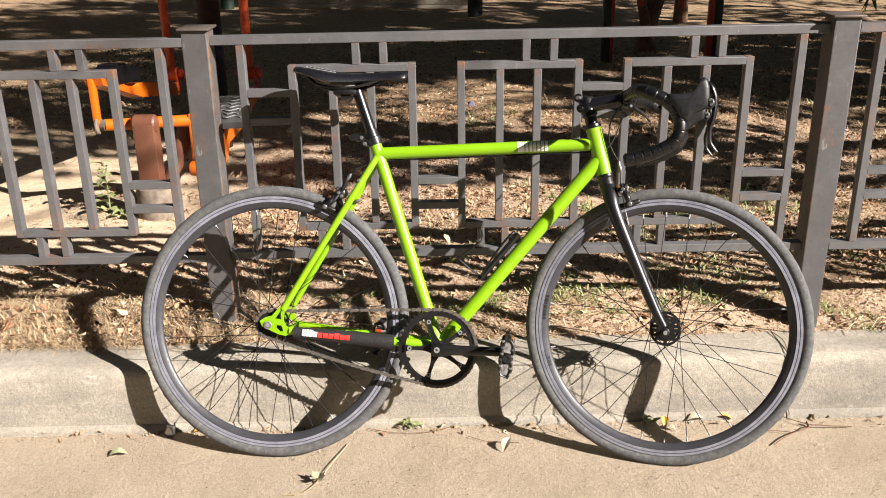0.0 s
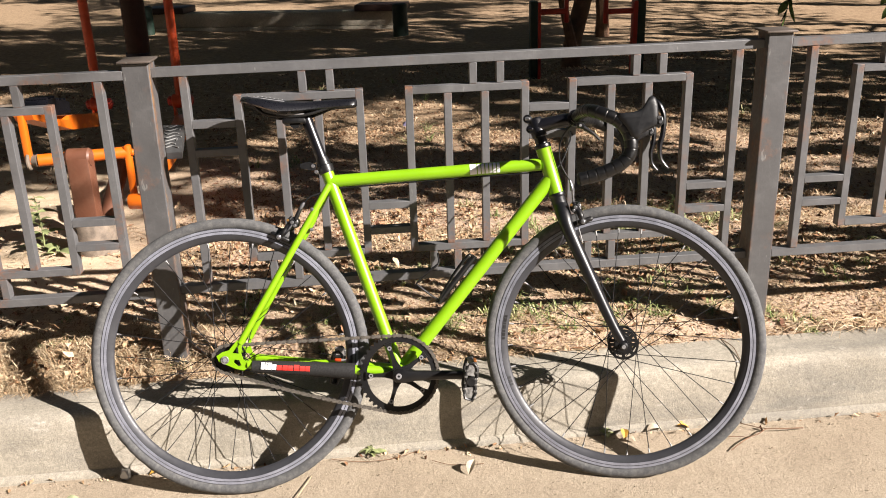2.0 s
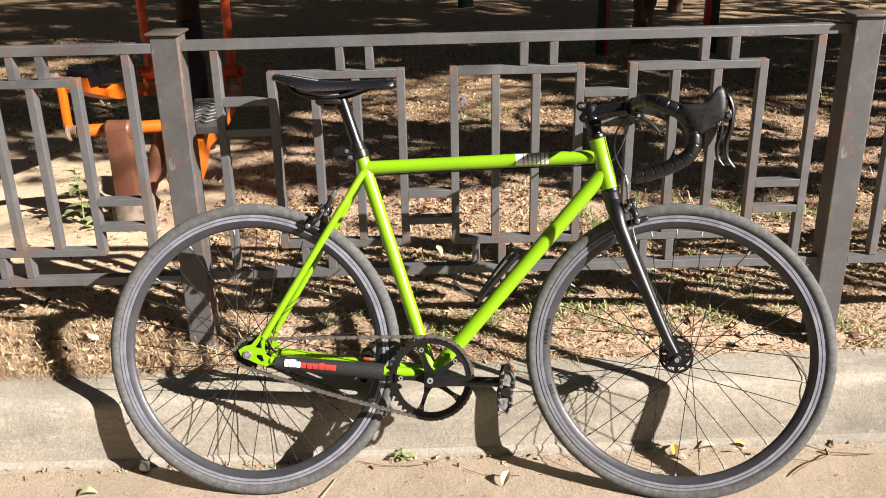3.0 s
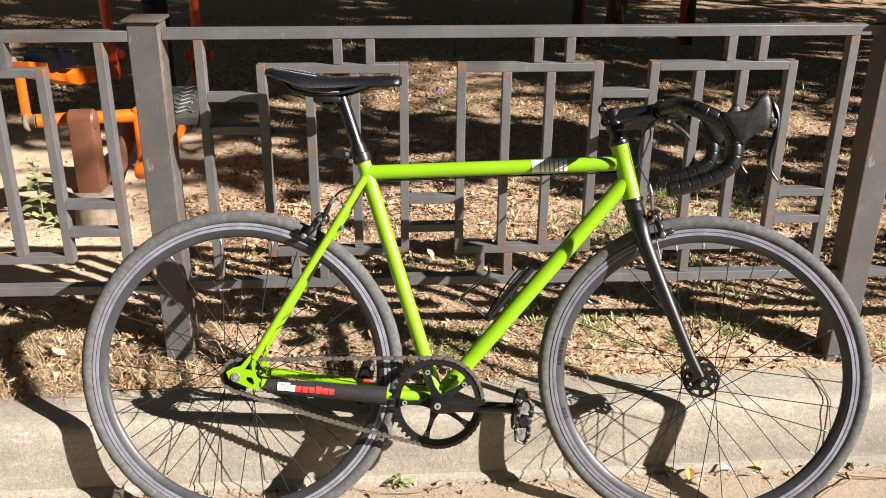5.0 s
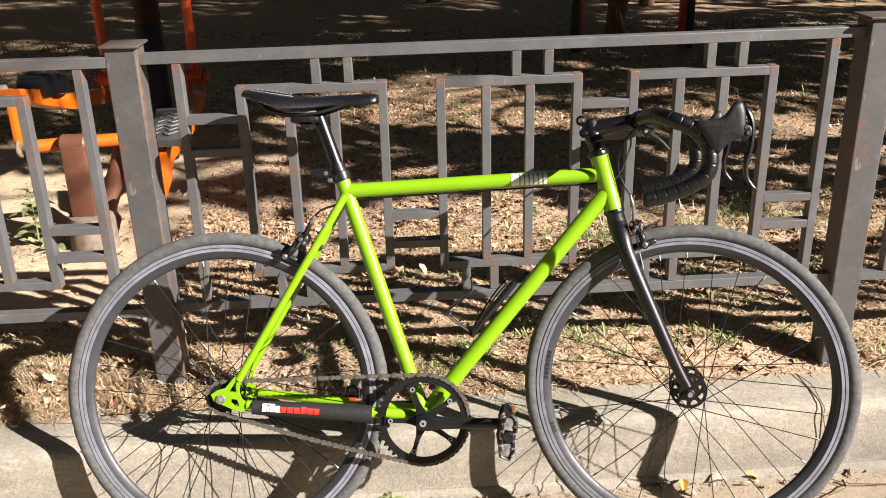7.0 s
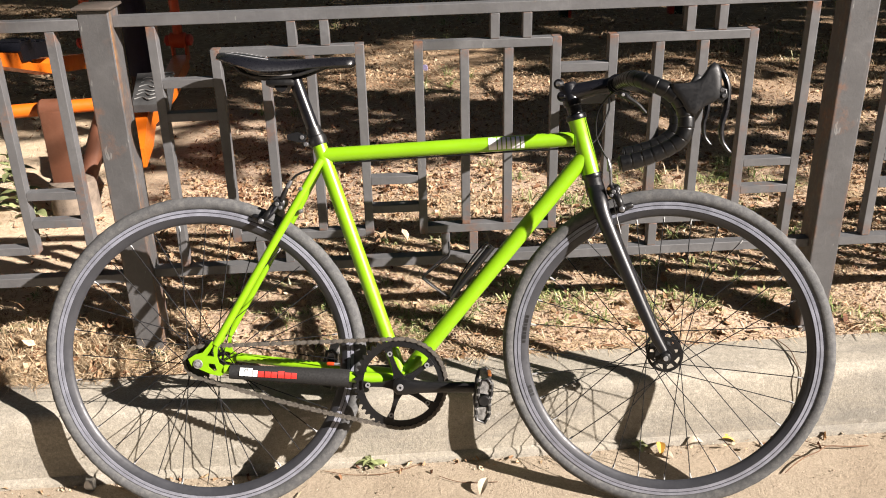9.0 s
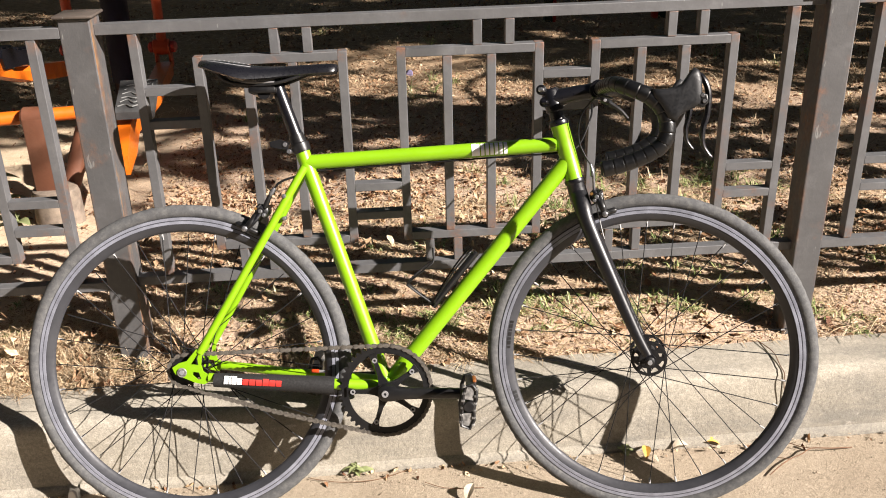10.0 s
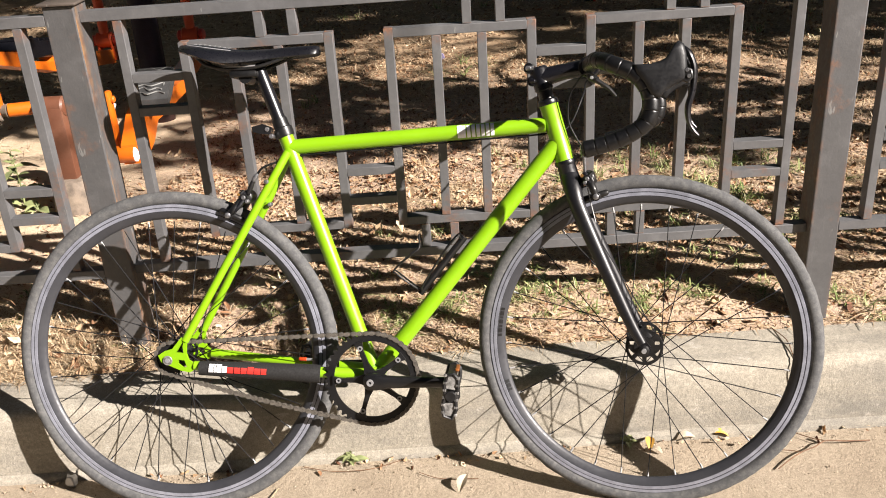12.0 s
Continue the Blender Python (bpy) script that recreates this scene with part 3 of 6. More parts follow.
t.plate(pts, -0.046, -0.043)
bpart("sprocket", t, SATIN, rear_wheel).matrix_local = Matrix.Translation(-REAR)
bpart("axle_washer", Shape().disc(0.0098, -0.0640, -0.0662, (0.0, 0, 0.338), 20), SCUFF, frame_part, "steel axle washer")

# crankset
RING_R, TEETH = 0.0935, 46
cranks = new("crankset")
cranks.parent = bike
tagged(cranks, "black five-arm single crankset")
pts_out, pts_in = [], []
for k in range(TEETH * 4):
    a = 2 * math.pi * k / (TEETH * 4)
    r = RING_R + (0.0040 if k % 4 in (0, 1) else -0.0022)
    pts_out.append((r * math.cos(a), r * math.sin(a)))
    pts_in.append((0.0775 * math.cos(a), 0.0775 * math.sin(a)))
s = Shape()
n = TEETH * 4
for y in (-0.0475, -0.0440):
    s.v += [Vector((BB.x + x, y, BB.z + z)) for x, z in pts_out] + [Vector((BB.x + x, y, BB.z + z)) for x, z in pts_in]
for k in range(n):
    j = (k + 1) % n
    s.f += [(k, j, n + j, n + k), (2 * n + k, 3 * n + k, 3 * n + j, 2 * n + j), (k, 2 * n + k, 2 * n + j, j), (n + k, n + j, 3 * n + j, 3 * n + k)]
ring = bpart("chainring", s, SATIN, cranks, "black 46-tooth chainring")
for k in range(5):
    a = radians(36 + 72 * k)
    d, q = Vector((math.cos(a), 0, math.sin(a))), Vector((-math.sin(a), 0, math.cos(a)))
    c = BB + Vector((0, -0.050, 0))
    s = Shape()
    rows = [(0.008, 0.0145, 0.010), (0.022, 0.0085, 0.009), (0.035, 0.0052, 0.008), (0.06, 0.0042, 0.006), (0.0715, 0.0065, 0.006), (0.080, 0.0095, 0.005)]
    for r, half, deep in rows:
        s.v += [c + d * r + q * half + Vector((0, -deep / 2, 0)), c + d * r - q * half + Vector((0, -deep / 2, 0)), c + d * r - q * half + Vector((0, deep / 2, 0)), c + d * r + q * half + Vector((0, deep / 2, 0))]
    for i in range(len(rows) - 1):
        for e in range(4):
            s.f.append((4 * i + e, 4 * i + (e + 1) % 4, 4 * i + 4 + (e + 1) % 4, 4 * i + 4 + e))
    s.f += [(0, 1, 2, 3), (20, 21, 22, 23)]
    bpart("spider_arm", s, SATIN, cranks)
    b = BB + d * 0.0675
    bpart("chainring_bolt", Shape().ring([(0.0026, -0.0560), (0.0052, -0.0560), (0.0052, -0.0530), (0.0026, -0.0530)], 16, (b.x, 0, b.z)), STEEL, ring, "steel chainring bolt")


def crank_arm(sign):
    s = Shape()
    rows = [(-0.014, 0.010, 0.060, 0.074), (-0.006, 0.0165, 0.058, 0.077), (0.012, 0.0165, 0.060, 0.079), (0.035, 0.0125, 0.066, 0.081), (0.09, 0.0108, 0.073, 0.086), (0.145, 0.0105, 0.079, 0.091), (0.162, 0.0125, 0.080, 0.0925), (0.174, 0.0105, 0.081, 0.092), (0.179, 0.005, 0.082, 0.091)]
    for r, half, y0, y1 in rows:
        m = 0.35 * half
        for z, y in ((half, y0 + 0.004), (half - m, y0), (-half + m, y0), (-half, y0 + 0.004), (-half, y1 - 0.004), (-half + m, y1), (half - m, y1), (half, y1 - 0.004)):
            s.v.append(BB + Vector((sign * r, -sign * y, z)))
    for i in range(len(rows) - 1):
        for e in range(8):
            s.f.append((8 * i + e, 8 * i + (e + 1) % 8, 8 * i + 8 + (e + 1) % 8, 8 * i + 8 + e))
    s.f += [tuple(range(8)), tuple(range(64, 72))]
    return bpart("crank_arm", s, SATIN, cranks, smooth=50)


for sign in (1, -1):
    arm = crank_arm(sign)
    if sign > 0:
        part("crank_bolt", Shape().ring([(0.003, -0.0815), (0.0066, -0.0815), (0.0072, -0.0775), (0.003, -0.0775)], 20, BB), STEEL, arm, "steel crank bolt ring")
    c = BB + Vector((sign * 0.166, 0, 0))
    y0, y1 = (-0.098, -0.188) if sign > 0 else (0.098, 0.188)
    pedal = bpart("pedal", Shape().sweep([c + Vector((0, y, 0)) for y in (y0 * 0.88, y0, (y0 + y1) / 2, y1 * 0.98)], [0.007, 0.013, 0.010, 0.008], 14), SATIN, cranks, "scuffed black platform pedal hanging upright")
    pedal.matrix_local = Matrix.Translation(c) @ Matrix.Rotation(radians(7), 4, "Y") @ Matrix.Diagonal((0.95, 1, 0.84, 1)) @ Matrix.Translation(-c)
    part("pedal_body", pillow([(c.x - 0.012, c.z - 0.026), (c.x + 0.010, c.z - 0.028), (c.x + 0.013, c.z), (c.x + 0.011, c.z + 0.028), (c.x - 0.011, c.z + 0.026), (c.x - 0.014, c.z)], (y0 + y1) / 2, [(0.030, 0.25), (0.026, 0.0), (0.0, 0.0)]), SATIN, pedal)
    edge = [(-0.010, -0.046), (0.006, -0.051), (0.013, -0.030), (0.010, -0.006), (0.013, 0.018), (0.012, 0.040), (0.002, 0.051), (-0.010, 0.046), (-0.014, 0.022), (-0.011, 0.0), (-0.014, -0.024)]
    for y in (y0, y1):
        part("cage_plate", Shape().sweep([(c.x + a, y, c.z + b) for a, b in edge], 0.0042, 8, closed=True), SATIN, pedal)
    for dz in (-0.046, 0.045):
        part("cage_bar", Shape().box((c.x - 0.009, min(y0, y1), c.z + dz - 0.003), (c.x + 0.009, max(y0, y1), c.z + dz + 0.003), 0.0015), SATIN, pedal)
    part("pedal_cap", Shape().disc(0.0118, y1 * 0.93, y1 * 1.03, c), SATIN, pedal)
    for dz in (-0.030, 0.030):
        part("face_plate", Shape().plate([(c.x - 0.0105, c.z + dz - 0.014), (c.x + 0.0095, c.z + dz - 0.015), (c.x + 0.0115, c.z + dz), (c.x + 0.009, c.z + dz + 0.015), (c.x - 0.010, c.z + dz + 0.013), (c.x - 0.0125, c.z + dz)], y1 * 0.965, y1 * 1.005), SCUFF, pedal, "scuffed bare metal pedal face")
    for i in range(6):
        z = c.z - 0.044 + i * 0.0165
        part("cage_stud", Shape().box((c.x + 0.0085, y1 - 0.004, z), (c.x + 0.0155, y1 + 0.004, z + 0.006), 0.001), SCUFF, pedal)
        part("cage_stud", Shape().box((c.x - 0.0165, y1 - 0.004, z + 0.004), (c.x - 0.0095, y1 + 0.003, z + 0.010), 0.001), SCUFF, pedal)
    if y1 < 0:
        part("reflector", Shape().box((c.x + 0.004, min(y0, y1) + 0.028, c.z + 0.0480), (c.x + 0.012, max(y0, y1) - 0.022, c.z + 0.0540), 0.002), AMBER, pedal, "amber pedal reflector")

# chain: alternate inner and outer links on the loop round chainring and sprocket
C0, C1 = Vector((REAR.x, 0, REAR.z)), Vector((BB.x, 0, BB.z))
dist = (C1 - C0).length
tilt = math.atan2(C1.z - C0.z, C1.x - C0.x)
open_a = math.acos((RING_R - COG) / dist)
top0, top1 = C0 + COG * Vector((math.cos(tilt + math.pi - open_a), 0, math.sin(tilt + math.pi - open_a))), C1 + RING_R * Vector((math.cos(tilt + math.pi - open_a), 0, math.sin(tilt + math.pi - open_a)))
low0, low1 = C0 + COG * Vector((math.cos(tilt - math.pi + open_a), 0, math.sin(tilt - math.pi + open_a))), C1 + RING_R * Vector((math.cos(tilt - math.pi + open_a), 0, math.sin(tilt - math.pi + open_a)))
loop = [top0.lerp(top1, k / 40) for k in range(40)]
a0, a1 = tilt + math.pi - open_a, tilt - math.pi + open_a
loop += [C1 + RING_R * Vector((math.cos(a0 + (a1 - a0) * k / 60), 0, math.sin(a0 + (a1 - a0) * k / 60))) for k in range(60)]
loop += [low1.lerp(low0, k / 40) + Vector((0, 0, -0.006 * math.sin(math.pi * k / 40))) for k in range(40)]
loop += [C0 + COG * Vector((math.cos(a1 - (2 * math.pi - (a0 - a1)) * k / 24), 0, math.sin(a1 - (2 * math.pi - (a0 - a1)) * k / 24))) for k in range(24)]
lens = [0.0]
for a, b in zip(loop, loop[1:] + loop[:1]):
    lens.append(lens[-1] + (b - a).length)
total = lens[-1]
links = int(round(total / 0.0127 / 2) * 2)


def along(d):
    d %= total
    i = max(k for k in range(len(loop)) if lens[k] <= d)
    return loop[i].lerp(loop[(i + 1) % len(loop)], (d - lens[i]) / max(1e-9, lens[i + 1] - lens[i]))


def link(half):
    s = Shape()
    out = [(-0.0105, 0), (-0.0088, 0.0036), (-0.0045, 0.0042), (0, 0.0021), (0.0045, 0.0042), (0.0088, 0.0036), (0.0105, 0), (0.0088, -0.0036), (0.0045, -0.0042), (0, -0.0021), (-0.0045, -0.0042), (-0.0088, -0.0036)]
    for side in (-1, 1):
        s.plate(out, side * half - 0.0006, side * half + 0.0006)
    s.disc(0.0037, -half, half, (-0.0063, 0, 0), 8)
    return s


LINKS = (link(0.0042).mesh("chain_link", CHAIN), link(0.0028).mesh("chain_link", CHAIN))
chain = new("chain")
chain.parent = bike
tagged(chain, "oily dark brown bicycle chain")
for k in range(links):
    a, b = along(total * k / links), along(total * (k + 1) / links)
    o = part("chain_link", LINKS[k % 2], None, chain)
    c = (a + b) / 2
    o.matrix_local = Matrix.Translation((c.x, -0.0452, c.z)) @ Matrix.Rotation(-math.atan2(b.z - a.z, b.x - a.x), 4, "Y")

# fork
fork = bpart("fork", Shape().sweep([HEAD_LOW - AXIS * 0.002, HEAD_LOW - AXIS * 0.012, HEAD_LOW - AXIS * 0.045], [0.0205, 0.0185, 0.0200], 20), FORKBLACK, label="glossy black unicrown fork", steer=True)
for side in (-1, 1):
    keys = [HEAD_LOW - AXIS * 0.034 + Vector((0, 0.008 * side, 0)), HEAD_LOW - AXIS * 0.060 + Vector((0.002, 0.026 * side, 0)), HEAD_LOW - AXIS * 0.10 + Vector((0.004, 0.035 * side, 0)), Vector((0.8885, 0.044 * side, 0.50)), Vector((0.9345, 0.049 * side, 0.395)), FRONT + Vector((-0.004, 0.051 * side, 0.012))]
    bpart("fork_blade", Shape().sweep(curve_points(keys, 5), [0.0185 - 0.0004 * k + 0.0003 * min(k, 4) if k < 12 else 0.0149 - 0.00043 * (k - 12) for k in range(26)], 16, flat=0.85), FORKBLACK, fork, steer=True)
    bpart("fork_end", Shape().plate([(FRONT.x - 0.012, 0.352), (FRONT.x + 0.003, 0.356), (FRONT.x + 0.013, 0.344), (FRONT.x + 0.013, 0.330), (FRONT.x + 0.004, 0.325), (FRONT.x - 0.010, 0.330)], 0.0485 * side, 0.0535 * side), FORKBLACK, fork, steer=True)
headset = bpart("headset", Shape().sweep([HEAD_TOP, HEAD_TOP + AXIS * 0.004, HEAD_TOP + AXIS * 0.009, HEAD_TOP + AXIS * 0.012], [0.0205, 0.0215, 0.0205, 0.0165], 24), BLACK, label="black threaded headset cups", steer=True)
bpart("lower_cup", Shape().sweep([HEAD_LOW, HEAD_LOW - AXIS * 0.004, HEAD_LOW - AXIS * 0.010], [0.0205, 0.022, 0.0205], 24), BLACK, headset, steer=True)

# stem and bars


CLAMP = Vector((0.864, 0, 0.889))
TOPST = HEAD_TOP + AXIS * 0.067
stem = bpart("stem", Shape().sweep([HEAD_TOP + AXIS * 0.010, HEAD_TOP + AXIS * 0.028, HEAD_TOP + AXIS * 0.031, HEAD_TOP + AXIS * 0.072, HEAD_TOP + AXIS * 0.077], [0.0150, 0.0150, 0.0185, 0.0185, 0.0150], 24), BLACK, label="glossy black handlebar stem", steer=True)
bpart("stem_body", Shape().sweep([TOPST - AXIS * 0.012, TOPST.lerp(CLAMP, 0.5) - AXIS * 0.004, CLAMP], [0.0185, 0.0160, 0.0165], 20), BLACK, stem, steer=True)
bpart("bar_clamp", Shape().sweep([CLAMP + Vector((0, y, 0)) for y in (-0.021, -0.019, 0.019, 0.021)], [0.019, 0.0205, 0.0205, 0.019], 20, up=(1, 0, 0)), BLACK, stem, steer=True)
for dz in (0.008, -0.018):
    p = TOPST - Vector((0.0185, 0, 0)) + AXIS * dz
    bpart("stem_lug", Shape().disc(0.0105, -0.015, 0.015, p + Vector((0.002, 0, 0)), 16), BLACK, stem, steer=True)
    p += Vector((0.004, 0, 0))
    bpart("stem_bolt", Shape().sweep([p + Vector((0.006, -0.013, 0)), p + Vector((-0.003, -0.0135, 0)), p + Vector((-0.004, -0.018, 0)), p + Vector((0.003, -0.020, 0))], [0.0045, 0.0056, 0.0050, 0.003], 12), ALLOY if dz > 0 else BLACK, stem, "silver stem bolt", steer=True)
handlebar = bpart("handlebar", Shape().sweep([(0.864, -0.06, 0.889), (0.864, 0.06, 0.889)], 0.0135, 18), BLACK, label="drop handlebar wrapped in ribbed black tape", steer=True)
for side in (-1, 1):
    keys = [(0.867, 0.050, 0.890), (0.879, 0.125, 0.893), (0.891, 0.180, 0.893), (0.906, 0.207, 0.888), (0.925, 0.219, 0.880), (0.953, 0.222, 0.866), (0.974, 0.222, 0.843), (0.982, 0.222, 0.813), (0.9744, 0.222, 0.784), (0.946, 0.222, 0.764), (0.905, 0.223, 0.7484), (0.868, 0.224, 0.740)]
    # the far side of the bar is bent slightly forward
    lag = 0.014 if side > 0 else 0.0
    line = curve_points([(x + lag * min(1.0, y / 0.2), y * side, z) for x, y, z in keys], 26)
    # overlapping wraps: the radius steps at every turn of the tape
    walked, radii = 0.0, []
    for i, p in enumerate(line):
        walked += (p - line[i - 1]).length if i else 0
        turn = (walked / 0.0195) % 1.0
        radii.append(0.0143 + 0.0008 * turn - (0.0006 if turn < 0.08 else 0))
    bpart("bar_tape", Shape().sweep(line, radii, 18), TAPE, handlebar, "ribbed black handlebar tape", steer=True, smooth=60)
    bpart("bar_plug", Shape().sweep([line[-1], line[-1] + Vector((-0.004, 0, -0.0005))], [0.0142, 0.010], 16), SATIN, handlebar, steer=True)
    y = 0.222 * side
    hood = [(0.952, 0.8805), (0.966, 0.8800), (0.981, 0.8805), (0.996, 0.8835), (1.006, 0.8885), (1.014, 0.8995), (1.021, 0.9105), (1.028, 0.9155), (1.036, 0.9105), (1.0405, 0.8945), (1.0415, 0.8715), (1.040, 0.8515), (1.030, 0.8465), (1.0146, 0.8395), (1.002, 0.8305), (0.9965, 0.8215), (0.981, 0.8245), (0.968, 0.8485), (0.955, 0.8655)]
    hood = [(u + lag, v) for u, v in hood]
    lever = bpart("brake_lever", pillow(hood, y, [(0.0180, 0.34), (0.0168, 0.14), (0.0130, 0.035), (0.0, 0.0)]), HOOD, handlebar, "grey-black rubber lever hood", steer=True, smooth=75)
    bpart("lever_body", pillow([(u + lag, v) for u, v in ((1.026, 0.8675), (1.038, 0.8735), (1.049, 0.8675), (1.051, 0.8535), (1.042, 0.8445), (1.028, 0.8505))], y, [(0.0150, 0.2), (0.0135, 0.05), (0.0, 0.0)]), SATIN, lever, steer=True)
    blade = curve_points([(u + lag, y, v) for u, v in ((1.036, 0.9055), (1.0456, 0.8920), (1.0525, 0.8682), (1.0495, 0.8328), (1.042, 0.8052), (1.0435, 0.7805), (1.0515, 0.7662), (1.0593, 0.7570))], 4)
    bpart("lever_blade", Shape().sweep(blade, [0.0025, 0.0035, 0.0045, 0.005] + [0.0056] * (len(blade) - 16) + [0.0054, 0.005, 0.0047, 0.0044, 0.004, 0.0037, 0.0035, 0.0033, 0.0031, 0.003, 0.0028, 0.0022], 12, flat=1.7), BLACK, lever, "glossy black lever blade", steer=True)
    for px, pz in ((1.0405, 0.8665), (1.0435, 0.8565)):
        bpart("lever_pin", Shape().disc(0.0034, y - 0.0172, y + 0.0172, (px + lag, 0, pz), 12), ALLOY, lever, steer=True)

# cables


def cable(name, keys, r=0.0020, mat=None, steer=False, label="", parent=None):
    return bpart(name, Shape().sweep(curve_points(keys, 8), r, 8), mat or CABLE, parent, label, steer)


front_cable = cable("front_brake_cable", [(0.885, -0.175, 0.868), (0.868, -0.10, 0.874), (0.850, -0.045, 0.868), (0.826, -0.022, 0.835), (0.822, -0.016, 0.790), (0.834, -0.014, 0.758), (0.8475, -0.014, 0.736)], 0.0018, steer=True, label="black brake cable with a silver adjuster")
bpart("cable_adjuster", Shape().sweep([(0.8455, -0.014, 0.739), (0.8475, -0.014, 0.731), (0.849, -0.014, 0.724), (0.8495, -0.014, 0.716), (0.8510, -0.014, 0.714), (0.8522, -0.014, 0.686)], [0.0024, 0.0034, 0.0048, 0.0052, 0.0032, 0.0028], 12), ALLOY, front_cable, steer=True)
bpart("cable_tail", Shape().sweep([(0.8545, -0.020, 0.668), (0.862, -0.026, 0.63), (0.872, -0.030, 0.588)], 0.0012, 6), WIRE, front_cable, steer=True)
inner_lever = bpart("interrupter_lever", Shape().sweep([(0.868, -0.075, 0.876), (0.872, -0.080, 0.868), (0.884, -0.085, 0.861)], [0.006, 0.008, 0.006], 12), SATIN, handlebar, "small black interrupter brake lever", steer=True)
bpart("lever_tip", Shape().sweep(curve_points([(0.882, -0.085, 0.861), (0.904, -0.087, 0.8455), (0.918, -0.088, 0.830)], 5), [0.005, 0.0048, 0.0046, 0.0044, 0.004, 0.0038, 0.0035, 0.0033, 0.003, 0.003, 0.0026], 8), SATIN, inner_lever, steer=True)
bpart("lever_pin", Shape().disc(0.0032, -0.094, -0.072, (0.874, 0, 0.866), 12), STEEL, inner_lever, steer=True)
rear_cable = cable("rear_brake_cable", [(0.885, 0.175, 0.866), (0.868, 0.11, 0.870), (0.852, 0.03, 0.835), (0.820, 0.012, 0.775), (0.770, 0.004, 0.7632), (0.640, 0.0, 0.7572), (0.45, 0.0, 0.7484), (0.30, 0.0, 0.7414)], label="black cable slung under the top tube")
cable("cable_loop", [(0.300, 0.0, 0.7414), (0.268, -0.006, 0.737), (0.2335, -0.018, 0.7275), (0.208, -0.025, 0.718), (0.193, -0.025, 0.702)], 0.0023, parent=rear_cable)
bpart("rear_adjuster", Shape().sweep([(0.197, -0.025, 0.707), (0.193, -0.025, 0.7012), (0.188, -0.025, 0.694), (0.186, -0.025, 0.691)], [0.003, 0.0050, 0.0046, 0.0032], 12), ALLOY, rear_cable)
bpart("cable_boot", Shape().sweep([(0.187, -0.025, 0.692), (0.181, -0.025, 0.680), (0.1745, -0.024, 0.667)], [0.0042, 0.0055, 0.0048], 12), SATIN, rear_cable, "black rubber cable boot")


